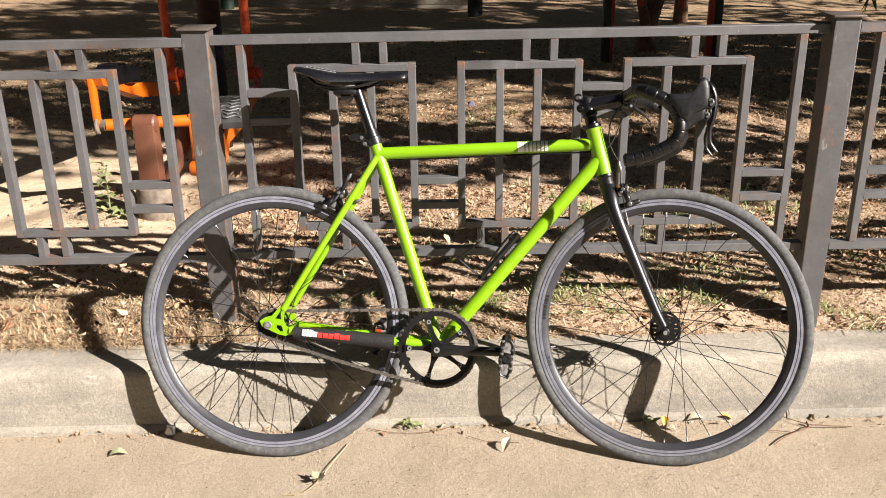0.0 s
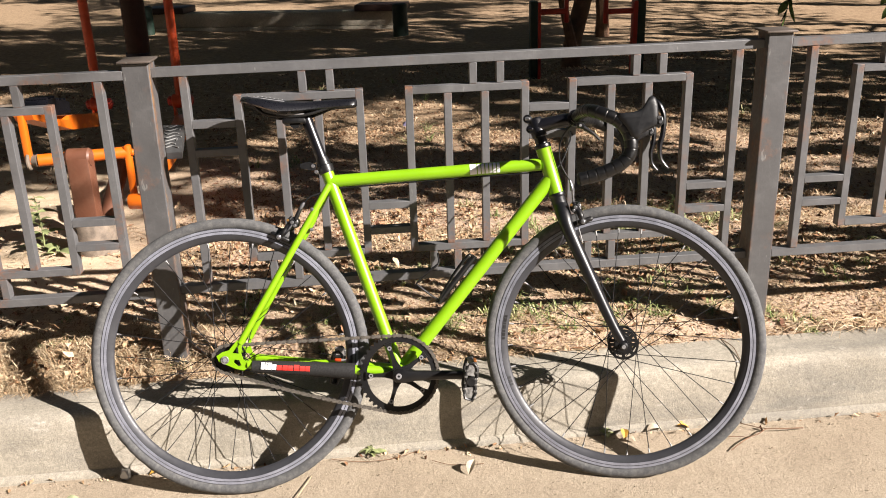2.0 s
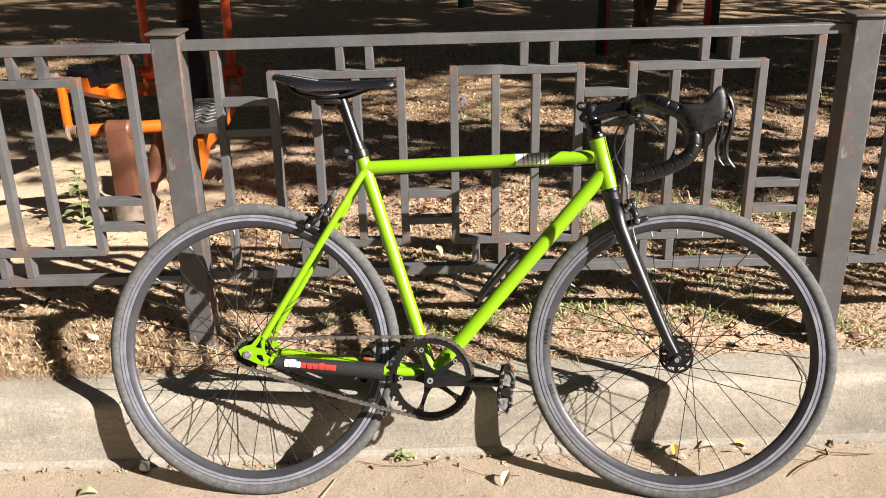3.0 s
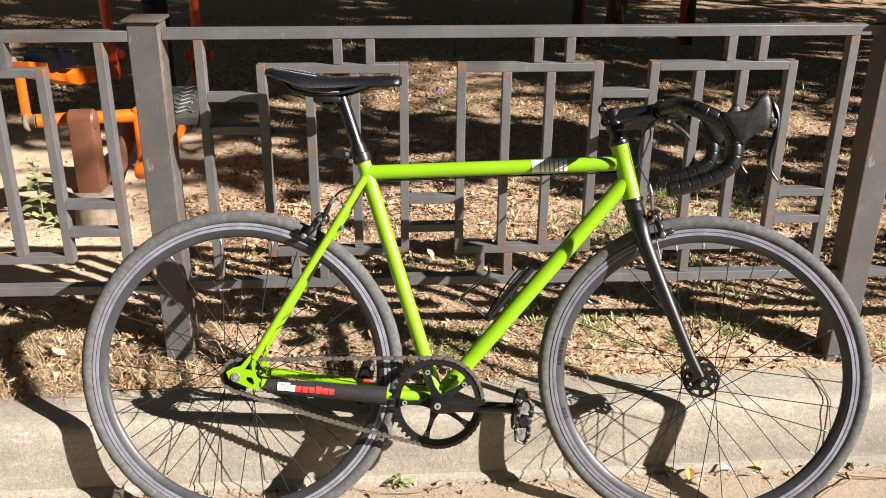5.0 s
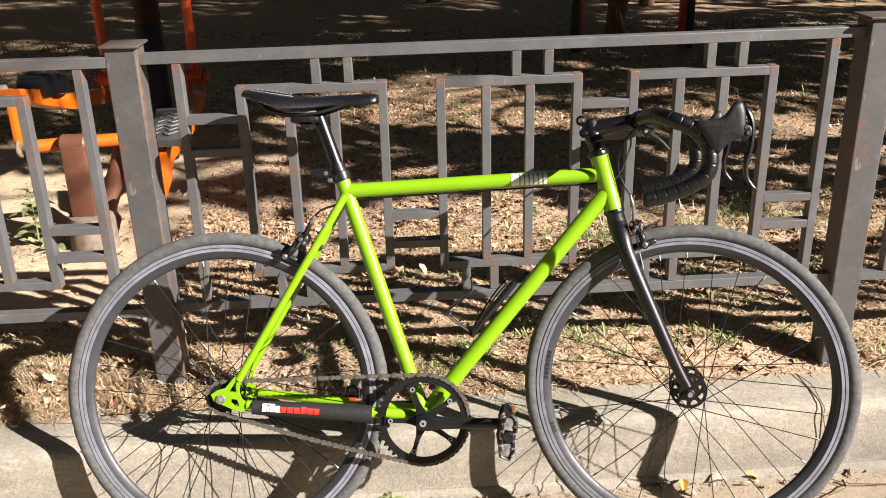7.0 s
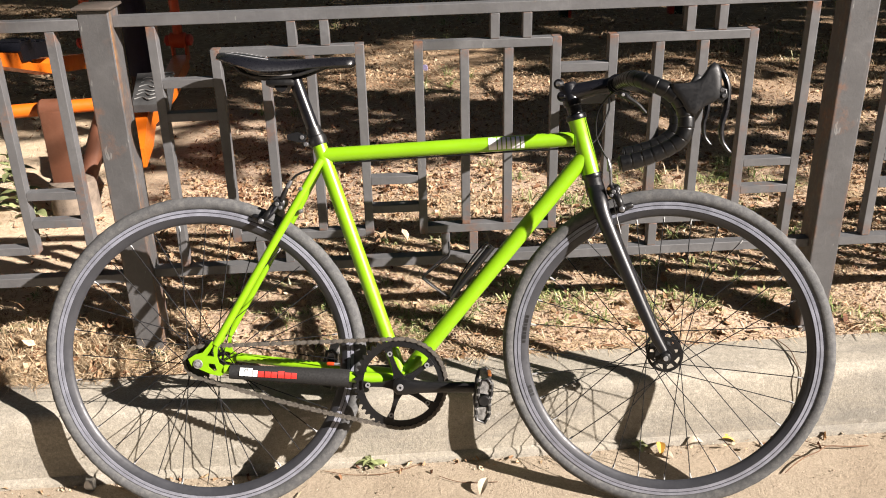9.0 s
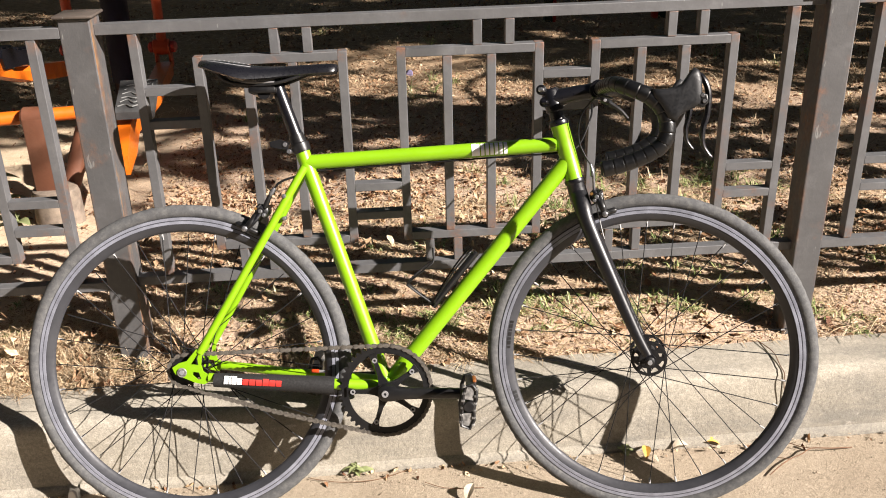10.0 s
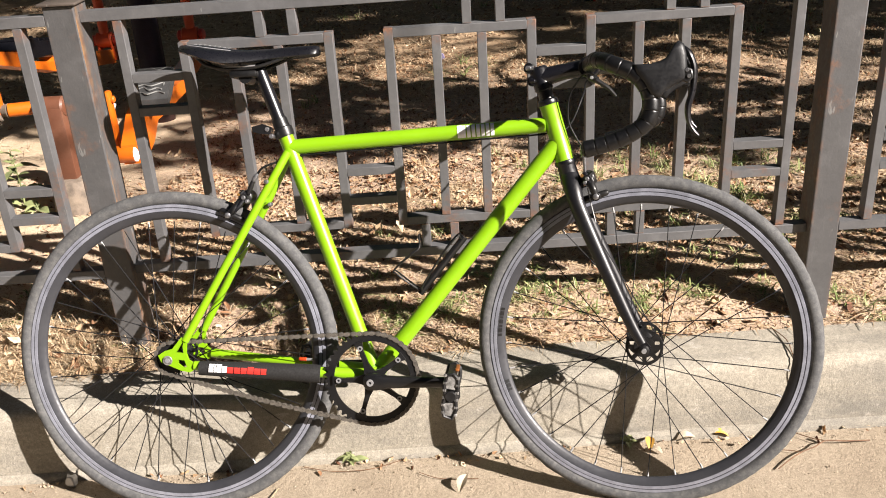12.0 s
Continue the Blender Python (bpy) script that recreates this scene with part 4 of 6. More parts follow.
def caliper(name, body, bolt, elbow, shoe, lie, steer, label):
    """Dual-pivot brake: a compact body over the tyre, two arms down to shoes on the rim, pivot bolt and cable pinch."""
    lie = Vector((lie[0], 0, lie[1])).normalized()
    c = Vector((body[0], 0, body[1]))
    ring = [(c.x + 0.0148 * math.cos(2 * math.pi * k / 14), c.z + 0.0148 * math.sin(2 * math.pi * k / 14)) for k in range(14)]
    b = bpart(name, pillow(ring, 0, [(0.023, 0.30), (0.0205, 0.06), (0.0, 0.0)]), SATIN, label=label, steer=steer)
    for side in (-1, 1):
        arm = curve_points([(body[0], 0.012 * side, body[1] + 0.004), (elbow[0], 0.033 * side, elbow[1]), (shoe[0], 0.033 * side, shoe[1])], 6)
        bpart("caliper_arm", Shape().sweep(arm, [0.0085] * 5 + [0.0075] * 4 + [0.0066] * 4, 12), SATIN, b, steer=steer)
        pad = [Vector((shoe[0], 0.0168 * side, shoe[1])) + lie * t for t in (-0.030, -0.026, 0.020, 0.024)]
        bpart("brake_shoe", Shape().sweep(pad, [0.004, 0.0065, 0.0065, 0.004], 10), SATIN, b, steer=steer)
        bpart("shoe_bolt", Shape().sweep([(shoe[0], y * side, shoe[1]) for y in (0.018, 0.037, 0.0425, 0.044)], [0.0045, 0.0058, 0.0058, 0.0035], 14), ALLOY, b, "silver shoe bolt", steer=steer)
        bpart("shoe_washer", Shape().disc(0.0088, 0.034 * side, 0.0375 * side, (shoe[0], 0, shoe[1]), 16), SATIN, b, steer=steer)
    e, s0 = Vector((elbow[0], 0, elbow[1])), Vector((shoe[0], 0, shoe[1]))
    front_arm = [c + Vector((-0.006, -0.0255, 0.012)), c + Vector((0, -0.0285, 0)), e + Vector((0, -0.0375, -0.003)), s0 + Vector((0, -0.0365, 0.004))]
    bpart("front_arm", Shape().sweep(curve_points(front_arm, 4), [0.0045, 0.0052, 0.0058, 0.0060, 0.0058, 0.0054, 0.0050, 0.0048, 0.0046, 0.0044, 0.0044, 0.0044, 0.0040], 10, flat=0.7), BLACK, b, "glossy black caliper arm", steer=steer)
    bpart("pivot_bolt", Shape().sweep([(c.x, y, c.z) for y in (-0.036, -0.0345, -0.028)], [0.0032, 0.0046, 0.0046], 12), ALLOY, b, steer=steer)
    bpart("pivot_ring", Shape().ring([(0.0046, -0.0335), (0.0078, -0.0335), (0.0082, -0.0290), (0.0046, -0.0290)], 18, c), SATIN, b, steer=steer)
    bpart("spring", Shape().sweep(curve_points([c + Vector((0.004, -0.024, 0.010)), c.lerp(e, 0.5) + Vector((0.006, -0.030, 0.006)), e + Vector((0.005, -0.030, 0))], 5), 0.0010, 6), WIRE, b, "thin steel return spring", steer=steer)
    bpart("centring_screw", Shape().sweep([c + Vector((-0.010, -0.027, 0.006)), c + Vector((-0.010, -0.033, 0.006))], [0.0036, 0.0030], 10), BRASS, b, "brass centring screw", steer=steer)
    bpart("cable_anchor", Shape().sweep([(bolt[0], y, bolt[1]) for y in (-0.035, -0.0335, -0.018)], [0.0028, 0.0042, 0.0042], 12), ALLOY, b, steer=steer)
    q = Vector((body[0] * 2 - bolt[0], -0.026, body[1] * 2 - bolt[1]))
    bpart("quick_release", Shape().sweep([q + Vector((0.006, 0, 0.006)), q, q + Vector((0.004, -0.002, -0.018))], [0.0035, 0.0058, 0.003], 10), SATIN, b, steer=steer)
    return b


caliper("front_brake", (0.857, 0.674), (0.8526, 0.667), (0.867, 0.658), (0.8736, 0.6393), (0.959, 0.283), True, "black dual-pivot front brake caliper")
caliper("rear_brake", (0.167, 0.660), (0.173, 0.652), (0.150, 0.640), (0.1349, 0.6258), (-0.893, 0.450), False, "black dual-pivot rear brake caliper")
for u, v, y in ((0.2165, 0.690, -0.036), (0.206, 0.6416, 0.020)):
    bpart("stay_bolt", Shape().sweep([(u, y - 0.005, v), (u, y - 0.003, v), (u, y + 0.012, v)], [0.0030, 0.0045, 0.0045], 12), ALLOY, frame_part, "silver bolt head")

# seat post and saddle
DOWN = (Vector((0.2515, 0, 0.782)) - Vector((0.2025, 0, 0.925))).normalized()
post = bpart("seat_post", Shape().sweep([Vector((0.2515, 0, 0.782)), Vector((0.2025, 0, 0.925))], 0.0134, 20), BLACK, label="shiny black seat post")
bpart("seat_collar", Shape().sweep([SEAT + DOWN * 0.004, SEAT - DOWN * 0.001, SEAT - DOWN * 0.014, SEAT - DOWN * 0.016, SEAT - DOWN * 0.034], [0.0185, 0.0192, 0.0192, 0.0162, 0.0155], 22), SATIN, post, "black seat collar")
for u, v in ((0.2215, 0.794), (0.229, 0.780)):
    bpart("collar_bolt", Shape().disc(0.0046, -0.028, 0.010, (u, 0, v), 14), ALLOY, post, "silver bolt head")
bpart("release_lever", Shape().plate([(0.190, 0.800), (0.192, 0.790), (0.206, 0.786), (0.226, 0.784), (0.230, 0.798), (0.212, 0.805)], -0.026, -0.018), SATIN, post, "dark release lever")
saddle = new("saddle")
saddle.parent = bike
tagged(saddle, "slim black leather road saddle touching the fence")
s = Shape()
stations = [(0.054, 0.03, 0.9665, 0.0125), (0.06, 0.05, 0.969, 0.0165), (0.078, 0.064, 0.9695, 0.0235), (0.105, 0.071, 0.967, 0.0305), (0.13, 0.07, 0.963, 0.0350), (0.148, 0.064, 0.9595, 0.0355), (0.168, 0.054, 0.9565, 0.0320), (0.195, 0.041, 0.9545, 0.0275), (0.225, 0.03, 0.9545, 0.0238), (0.255, 0.023, 0.9560, 0.0215), (0.285, 0.0205, 0.9570, 0.0200), (0.312, 0.0195, 0.9575, 0.0195), (0.325, 0.0165, 0.9570, 0.0180), (0.331, 0.009, 0.955, 0.0130)]
nn = 30


def crown_drop(c):
    """How far the cover has fallen at a share c of its half width: a rounded top, then a steep skirt."""
    return 0.64 * abs(c) ** 1.9 + 0.36 * abs(c) ** 11


def on_saddle(u, y):
    k = max(i for i in range(len(stations) - 1) if stations[i][0] <= u)
    a, b = stations[k], stations[k + 1]
    f = (u - a[0]) / (b[0] - a[0])
    half, top, drop = (a[q] + (b[q] - a[q]) * f for q in (1, 2, 3))
    return Vector((u, y, top - drop * crown_drop(y / half) + 0.0006))


for u, half, top, drop in stations:
    for k in range(nn + 1):
        a = math.pi * k / nn
        c = math.cos(a)
        edge = crown_drop(c)
        s.v.append(Vector((u, -half * c * (1 + 0.05 * edge), top - drop * edge - 0.003 * math.exp(-(c / 0.22) ** 2))))
for i in range(len(stations) - 1):
    for k in range(nn):
        s.f.append((i * (nn + 1) + k, i * (nn + 1) + k + 1, (i + 1) * (nn + 1) + k + 1, (i + 1) * (nn + 1) + k))
top_n = len(s.v)
for u, half, top, drop in stations:
    for k in range(nn + 1):
        c = math.cos(math.pi * k / nn)
        s.v.append(Vector((u, -half * 0.9 * c, top - drop * (0.45 + 0.57 * abs(c) ** 4) - 0.002)))
for i in range(len(stations) - 1):
    for k in range(nn):
        s.f.append((top_n + i * (nn + 1) + k, top_n + (i + 1) * (nn + 1) + k, top_n + (i + 1) * (nn + 1) + k + 1, top_n + i * (nn + 1) + k + 1))
    for k in (0, nn):
        s.f.append((i * (nn + 1) + k, (i + 1) * (nn + 1) + k, top_n + (i + 1) * (nn + 1) + k, top_n + i * (nn + 1) + k))
for i in (0, len(stations) - 1):
    for k in range(nn):
        s.f.append((i * (nn + 1) + k, i * (nn + 1) + k + 1, top_n + i * (nn + 1) + k + 1, top_n + i * (nn + 1) + k))
bpart("cover", s, LEATHER, saddle, "glossy black saddle cover", smooth=70)
for k in range(16):
    hole = on_saddle(0.086 + 0.0095 * (k // 2), -0.017 - 0.009 * (k % 2) + 0.0004 * k)
    bpart("perforation", Shape().sweep([hole - Vector((0, 0, 0.0008)), hole + Vector((0, 0, 0.0002))], 0.0010, 6, up=(1, 0, 0)), HOLE, saddle)
bpart("seam", Shape().sweep([on_saddle(u, y) for u, y in ((0.076, -0.040), (0.095, -0.045), (0.115, -0.046), (0.135, -0.042), (0.160, -0.034))], 0.0007, 6), HOLE, saddle, "pale stitched seam")
for side in (-1, 1):
    bpart("saddle_rail", Shape().sweep(curve_points([(0.085, 0.030 * side, 0.945), (0.110, 0.026 * side, 0.924), (0.160, 0.026 * side, 0.915), (0.215, 0.024 * side, 0.919), (0.290, 0.010 * side, 0.944)], 6), 0.0035, 10), SATIN, saddle, "black saddle rail")
    bpart("rail_scale", Shape().sweep([(0.138, 0.026 * side, 0.9195), (0.205, 0.026 * side, 0.9195)], 0.0022, 8), STEEL, saddle, "bare steel rail marking")
bpart("rail_clamp", Shape().box((0.152, -0.030, 0.898), (0.208, 0.030, 0.911), 0.004), SATIN, saddle)
bpart("clamp_cradle", Shape().sweep([(0.182, -0.022, 0.899), (0.182, 0.022, 0.899)], 0.013, 16), SATIN, saddle)
bpart("clamp_bolt", Shape().sweep([(0.160, 0.0, 0.912), (0.170, 0.0, 0.938)], 0.004, 10), STEEL, saddle)

# bottle cage on the down tube
cage = bpart("bottle_cage", Shape().sweep([(0.512, 0, 0.451), (0.606, 0, 0.563)], 0.0075, 10, flat=1.3), SATIN, label="small black wire bottle cage")
for side in (-1, 1):
    bpart("cage_wire", Shape().sweep(curve_points([(0.600, 0.006 * side, 0.560), (0.592, 0.034 * side, 0.566), (0.560, 0.030 * side, 0.530), (0.520, 0.018 * side, 0.470), (0.514, 0.010 * side, 0.458), (0.468, 0.014 * side, 0.493), (0.463, 0.014 * side, 0.503), (0.500, 0.030 * side, 0.534), (0.516, 0.026 * side, 0.548), (0.515, 0.012 * side, 0.572)], 5), 0.0019, 8), SATIN, cage)

# ---- playground exercise machine behind the fence ----
RUBBER = plain("grey_rubber", (0.040, 0.040, 0.040), 0.6, dirt=0.4)
FOOTING = plain("dusty_footing", (0.17, 0.135, 0.105), 0.9, dirt=0.5, dirt_scale=30, bump=0.5, bump_scale=80, dust=(0.30, 0.235, 0.17))
SCUFFED = plain("scuffed_rubber", (0.17, 0.17, 0.165), 0.6, dirt=0.4)
LAMPRED = plain("red_post_paint", (0.42, 0.035, 0.02), 0.45, dirt=0.2)
walker = thing("exercise_machine", "orange and brown outdoor air walker machine on the soil", "exercise machine", pose(-1.1, 0.9, 0.18))


def wpart(name, shape, mat, parent=None, label=""):
    shape.move(Matrix.Translation((1.1, -0.9, -0.18)))
    return part(name, shape, mat, parent or walker, label)


DARKBROWN = plain("dark_brown_paint", (0.022, 0.009, 0.007), 0.6, spec=0.2)
NAVY = plain("dark_blue_paint_and_hole_shade", (0.007, 0.007, 0.018), 0.6, spec=0.2)


def swept_plate(outline, a, b, half):
    """A side outline of (share of the way from a to b in plan, z) made thick across that way."""
    a, b = Vector((*a, 0)), Vector((*b, 0))
    across = Vector(((b - a).y, (a - b).x, 0)).normalized() * half
    n, s = len(outline), Shape()
    for side in (-1, 1):
        s.v += [a.lerp(b, k) + across * side + Vector((0, 0, z)) for k, z in outline]
    s.f = [tuple(range(n)), tuple(reversed(range(n, 2 * n)))] + [(i, i + n, (i + 1) % n + n, (i + 1) % n) for i in range(n)]
    return s


wpart("base_disc", Shape().sweep([(-1.110, 0.870, z) for z in (0.12, 0.308, 0.326, 0.330)], [0.078, 0.074, 0.068, 0.055], 24, up=(1, 0, 0)), FOOTING, label="dusty round concrete footing")
wpart("short_post", Shape().box((-1.158, 0.835, 0.26), (-1.082, 0.91, 0.565), 0.006), BROWN, label="brown square post")
wpart("sleeve", Shape().sweep([(x, 0.87, 0.560) for x in (-1.163, -1.156, -1.086, -1.079)], [0.029, 0.034, 0.034, 0.029], 18), BROWN)
cross = wpart("cross_tube", Shape().sweep([(-1.262, 0.87, 0.557), (-0.980, 0.955, 0.552)], 0.0215, 18), ORANGE, label="orange crank axle tube")
wpart("tube_end", Shape().sweep([(-1.282, 0.87, 0.557), (-1.262, 0.87, 0.557)], [0.017, 0.0225], 14), FOOTING, cross, "bare worn tube end")
wpart("end_disc", Shape().disc(0.033, -0.006, 0.006, (0, 0, 0), 18).move(Matrix.Translation((-1.289, 0.87, 0.557)) @ Matrix.Rotation(radians(90), 4, "Z")), FOOTING, cross, "chipped pale crank disc")
left_crank = wpart("crank_link", Shape().box((-1.302, 0.852, 0.545), (-1.280, 0.888, 0.742), 0.006), ORANGE, label="flat orange crank link")
right_crank = wpart("crank_link", Shape().box((-0.986, 0.935, 0.350), (-0.964, 0.975, 0.580), 0.008), ORANGE, label="flat orange crank link")
wpart("link_bolt", Shape().sweep([(x, 0.955, 0.552) for x in (-0.965, -0.957, -0.953)], [0.012, 0.012, 0.008], 10), ORANGE, right_crank)
wpart("crank_pin", Shape().sweep([(x, 0.87, 0.735) for x in (-1.375, -1.368, -1.300)], [0.018, 0.022, 0.022], 16), FOOTING, left_crank, "bare worn crank pin")
wpart("crank_pin", Shape().sweep([(x, 0.87, 0.392) for x in (-0.974, -0.968, -0.890)], [0.024, 0.028, 0.028], 18), ORANGE, right_crank)
wpart("pin_cap", Shape().sweep([(x, 0.87, 0.392) for x in (-0.890, -0.884, -0.878)], [0.027, 0.025, 0.014], 18), WHITE, right_crank, "white plastic end cap")
strut = wpart("strut", Shape().sweep([(-1.105, 0.93, 0.250), (-1.008, 1.018, 0.528)], 0.031, 16), BROWN, label="short leaning brown tube with an open end")
tip, way = Vector((-1.008, 1.018, 0.528)), Vector((0.097, 0.088, 0.278)).normalized()
wpart("strut_rim", Shape().sweep([tip + way * k for k in (-0.014, 0.002, 0.003)], [0.0322, 0.0322, 0.027], 16), WHITE, strut, "chipped white rim")
# the tube is solid: a dark disc paints the shade inside its open end
wpart("strut_hole_shade", Shape().sweep([tip + way * k for k in (0.0, 0.0045)], 0.021, 14), NAVY, strut, "dark disc standing in for the shaded hollow of the tube")
main_post = wpart("main_post", Shape().sweep([(-1.135, 1.95, z) for z in (0.1, 0.45, 0.4505, 2.2)], 0.052, 16), DARKBROWN, label="dark brown main post")
wpart("post_band", Shape().sweep([(-1.137, 1.945, z) for z in (0.42, 0.78)], 0.0535, 16), NAVY, main_post, "dark blue painted band")
wpart("top_bar", Shape().sweep([(-1.7, 2.3, 1.9), (-0.8, 2.3, 1.9)], 0.03, 14), ORANGE)
HZ = 0.490
for x, top in ((-1.448, 0.018), (-1.050, 0.005)):
    arm = wpart("hanging_arm", Shape().sweep([(x - top, 2.31, 1.9), (x, 2.30, HZ + 0.03)], 0.0225, 16), REDDISH, label="orange hanging arm with a red hinge")
    wpart("hinge", Shape().sweep([(x + d, 2.30, HZ) for d in (-0.040, -0.034, 0.030, 0.036)], [0.030, 0.036, 0.036, 0.030], 18), REDDISH, arm)
    wpart("knob", Shape().sweep([(x + d, 2.30, HZ) for d in (0.036, 0.040, 0.056, 0.064)], [0.020, 0.027, 0.027, 0.014], 16), LAMPRED, arm, "red plastic knob")
    wpart("knob", Shape().sweep([(x - d, 2.30, HZ) for d in (0.040, 0.044, 0.056, 0.064)], [0.020, 0.025, 0.025, 0.014], 16), LAMPRED, arm, "red plastic knob")
    for dx in (-0.036, 0.026):
        wpart("fork_plate", Shape().box((x + dx, 2.275, HZ - 0.095), (x + dx + 0.010, 2.325, HZ), 0.003), REDDISH, arm)
# two foot beams run from the cranks back to the hinges
left_beam = wpart("foot_beam", swept_plate([(0.0, 0.748), (0.16, 0.697), (0.20, 0.668), (0.235, 0.640), (0.385, 0.590), (0.395, 0.606), (0.45, 0.594), (0.98, 0.448), (0.98, 0.385), (0.42, 0.540), (0.02, 0.700)], (-1.278, 0.84), (-1.448, 2.31), 0.030), ORANGE, label="orange foot beam dipped under its footrest")
right_beam = wpart("foot_beam", swept_plate([(0.0, 0.425), (0.10, 0.490), (0.20, 0.510), (0.33, 0.465), (0.60, 0.420), (0.98, 0.425), (0.98, 0.365), (0.60, 0.365), (0.33, 0.400), (0.20, 0.420), (0.12, 0.378), (0.0, 0.362)], (-0.895, 0.86), (-1.050, 2.31), 0.034), ORANGE, label="orange foot beam rising from the crank")
pad = wpart("footrest", swept_plate([(0.0, 0.708), (0.05, 0.732), (0.35, 0.720), (0.55, 0.694), (0.80, 0.682), (1.0, 0.660), (1.0, 0.620), (0.5, 0.645), (0.05, 0.670)], (-1.302, 1.05), (-1.345, 1.42), 0.040), BLACK, left_beam, "glossy black worn rubber footrest")
for i in range(6):
    k = 0.08 + i * 0.16
    wpart("rib", Shape().sweep([(-1.302 - 0.043 * k + d, 1.05 + 0.37 * k, (0.734, 0.728, 0.720, 0.702, 0.690, 0.680)[i]) for d in (-0.038, 0.038)], 0.006, 8), BLACK, pad)
pad = wpart("footrest", swept_plate([(0.0, 0.512), (0.0, 0.536), (0.06, 0.548), (0.95, 0.600), (1.0, 0.594), (1.0, 0.566), (0.5, 0.535)], (-0.853, 0.985), (-0.872, 1.175), 0.060), RUBBER, right_beam, "grey scuffed ribbed rubber footrest")
for i in range(7):
    y = 1.000 + 0.0255 * i
    z = 0.552 + 0.0072 * i
    wig = 0.008 * math.sin(i * 2.1)
    wpart("rib", Shape().sweep(curve_points([(-0.908 + 0.3 * abs(wig), y, z), (-0.885, y + 0.012 + wig, z + 0.003), (-0.858, y - 0.010, z + 0.001), (-0.832 - wig, y + 0.014 - wig, z + 0.003), (-0.805 - 2 * abs(wig), y, z)], 4), 0.0023, 6), SCUFFED, pad)

# ---- things further back ----
WOODDARK = plain("dark_seat_board", (0.030, 0.013, 0.010), 0.5, dirt=0.3)
WOOD = plain("weathered_wood", (0.16, 0.085, 0.045), 0.75, dirt=0.4, dirt_scale=20, bump=0.5, bump_scale=60)
BARK = plain("tree_bark", (0.10, 0.075, 0.055), 0.9, dirt=0.5, dirt_scale=18, bump=0.9, bump_scale=45)
DARKGREEN = plain("dark_green_paint", (0.012, 0.03, 0.02), 0.5, dirt=0.2)
PLASTER = concrete("wall_plaster", (0.42, 0.38, 0.30), (0.5, 0.45, 0.36), (0.56, 0.5, 0.41), 60)
bench = thing("play_table", "low red and dark green playground table frame on the soil", "table frame", pose(1.45, 4.19, 0.15))
for x, y, top in ((-0.380, -0.03, 0.60), (0.365, 0.03, 0.585)):
    leg = part("leg", Shape().box((x - 0.040, y - 0.04, -0.06), (x + 0.012, y + 0.04, top), 0.006) if x < 0 else Shape().box((x - 0.004, y - 0.04, -0.06), (x + 0.052, y + 0.04, top), 0.006), DARKGREEN, bench, "dark green square leg")
    part("red_side", Shape().box((x + 0.0125, y - 0.041, -0.06), (x + 0.034, y + 0.041, top - 0.01), 0.004) if x < 0 else Shape().box((x - 0.034, y - 0.041, -0.06), (x - 0.0045, y + 0.041, top - 0.01), 0.004), LAMPRED, leg, "red painted face")
part("cross_bar", Shape().box((-0.345, -0.02, 0.50), (-0.155, 0.02, 0.54), 0.006), LAMPRED, bench, "red painted cross bar")
part("cross_bar", Shape().box((0.150, 0.01, 0.485), (0.330, 0.05, 0.522), 0.006), LAMPRED, bench, "red painted cross bar")
part("hanger", Shape().box((-0.170, -0.02, 0.44), (-0.140, 0.02, 0.60), 0.006), LAMPRED, bench, "short red upright")
part("hanger", Shape().box((0.120, 0.01, 0.42), (0.150, 0.05, 0.60), 0.006), LAMPRED, bench, "short red upright")
trunk = thing("leaning_log", "thick weathered log leaning behind the play table", "log", pose(1.45, 4.754, 0.15))
part("stem", Shape().sweep(curve_points([(-0.01, 0, -0.05), (0.03, 0.02, 0.26), (0.10, 0.05, 0.52), (0.34, 0.1, 1.5)], 5), [0.075, 0.070, 0.072, 0.068, 0.070, 0.068, 0.066, 0.070, 0.066, 0.068, 0.066, 0.064, 0.062, 0.06, 0.06, 0.058], 14), WOOD, trunk)
part("stub", Shape().sweep(curve_points([(0.05, -0.02, 0.02), (-0.02, -0.05, 0.30), (-0.10, -0.06, 0.62)], 4), [0.05, 0.048, 0.045, 0.042, 0.04, 0.036, 0.034, 0.03, 0.024], 10), WOOD, trunk)
thing("stake", "sunlit orange-brown wooden stake in the soil", "stake", pose(2.12, 6.44, 0.15), shape=Shape().sweep([(0, 0, -0.05), (0.0, 0, 0.25), (-0.03, 0, 0.55), (-0.05, 0, 1.0)], [0.075, 0.060, 0.055, 0.05], 10), material=WOOD)
for x, y, h in ((0.205, 6.96, 0.42), (-2.50, 7.95, 0.40)):
    thing("dark_post", "short dark green post at the end of the low wall", "post", pose(x, y, 0.1), group="far posts", shape=Shape().sweep([(0, 0, z) for z in (-0.05, 0.01, 0.03, h, h + 0.01)], [0.09, 0.09, 0.075, 0.075, 0.06], 16), material=DARKGREEN)
wall = thing("wall_north", "pale concrete low border wall in deep tree shade", "wall", pose(-1.05, 7.95, 0, 0, 0, -12.0), kind="structure")
for z0, z1, d in ((0.05, 0.240, 0.0), (0.243, 0.392, 0.006)):
    part("course", Shape().box((-1.60, d, z0), (1.30, 0.30, z1), 0.008), PLASTER, wall, "shaded pale concrete course")
part("board", Shape().box((-1.58, -0.05, 0.394), (-1.10, 0.32, 0.462), 0.008), WOODDARK, wall, "dark brown seat board")
part("board", Shape().box((0.82, -0.05, 0.394), (1.36, 0.32, 0.462), 0.008), WOODDARK, wall, "dark brown seat board")


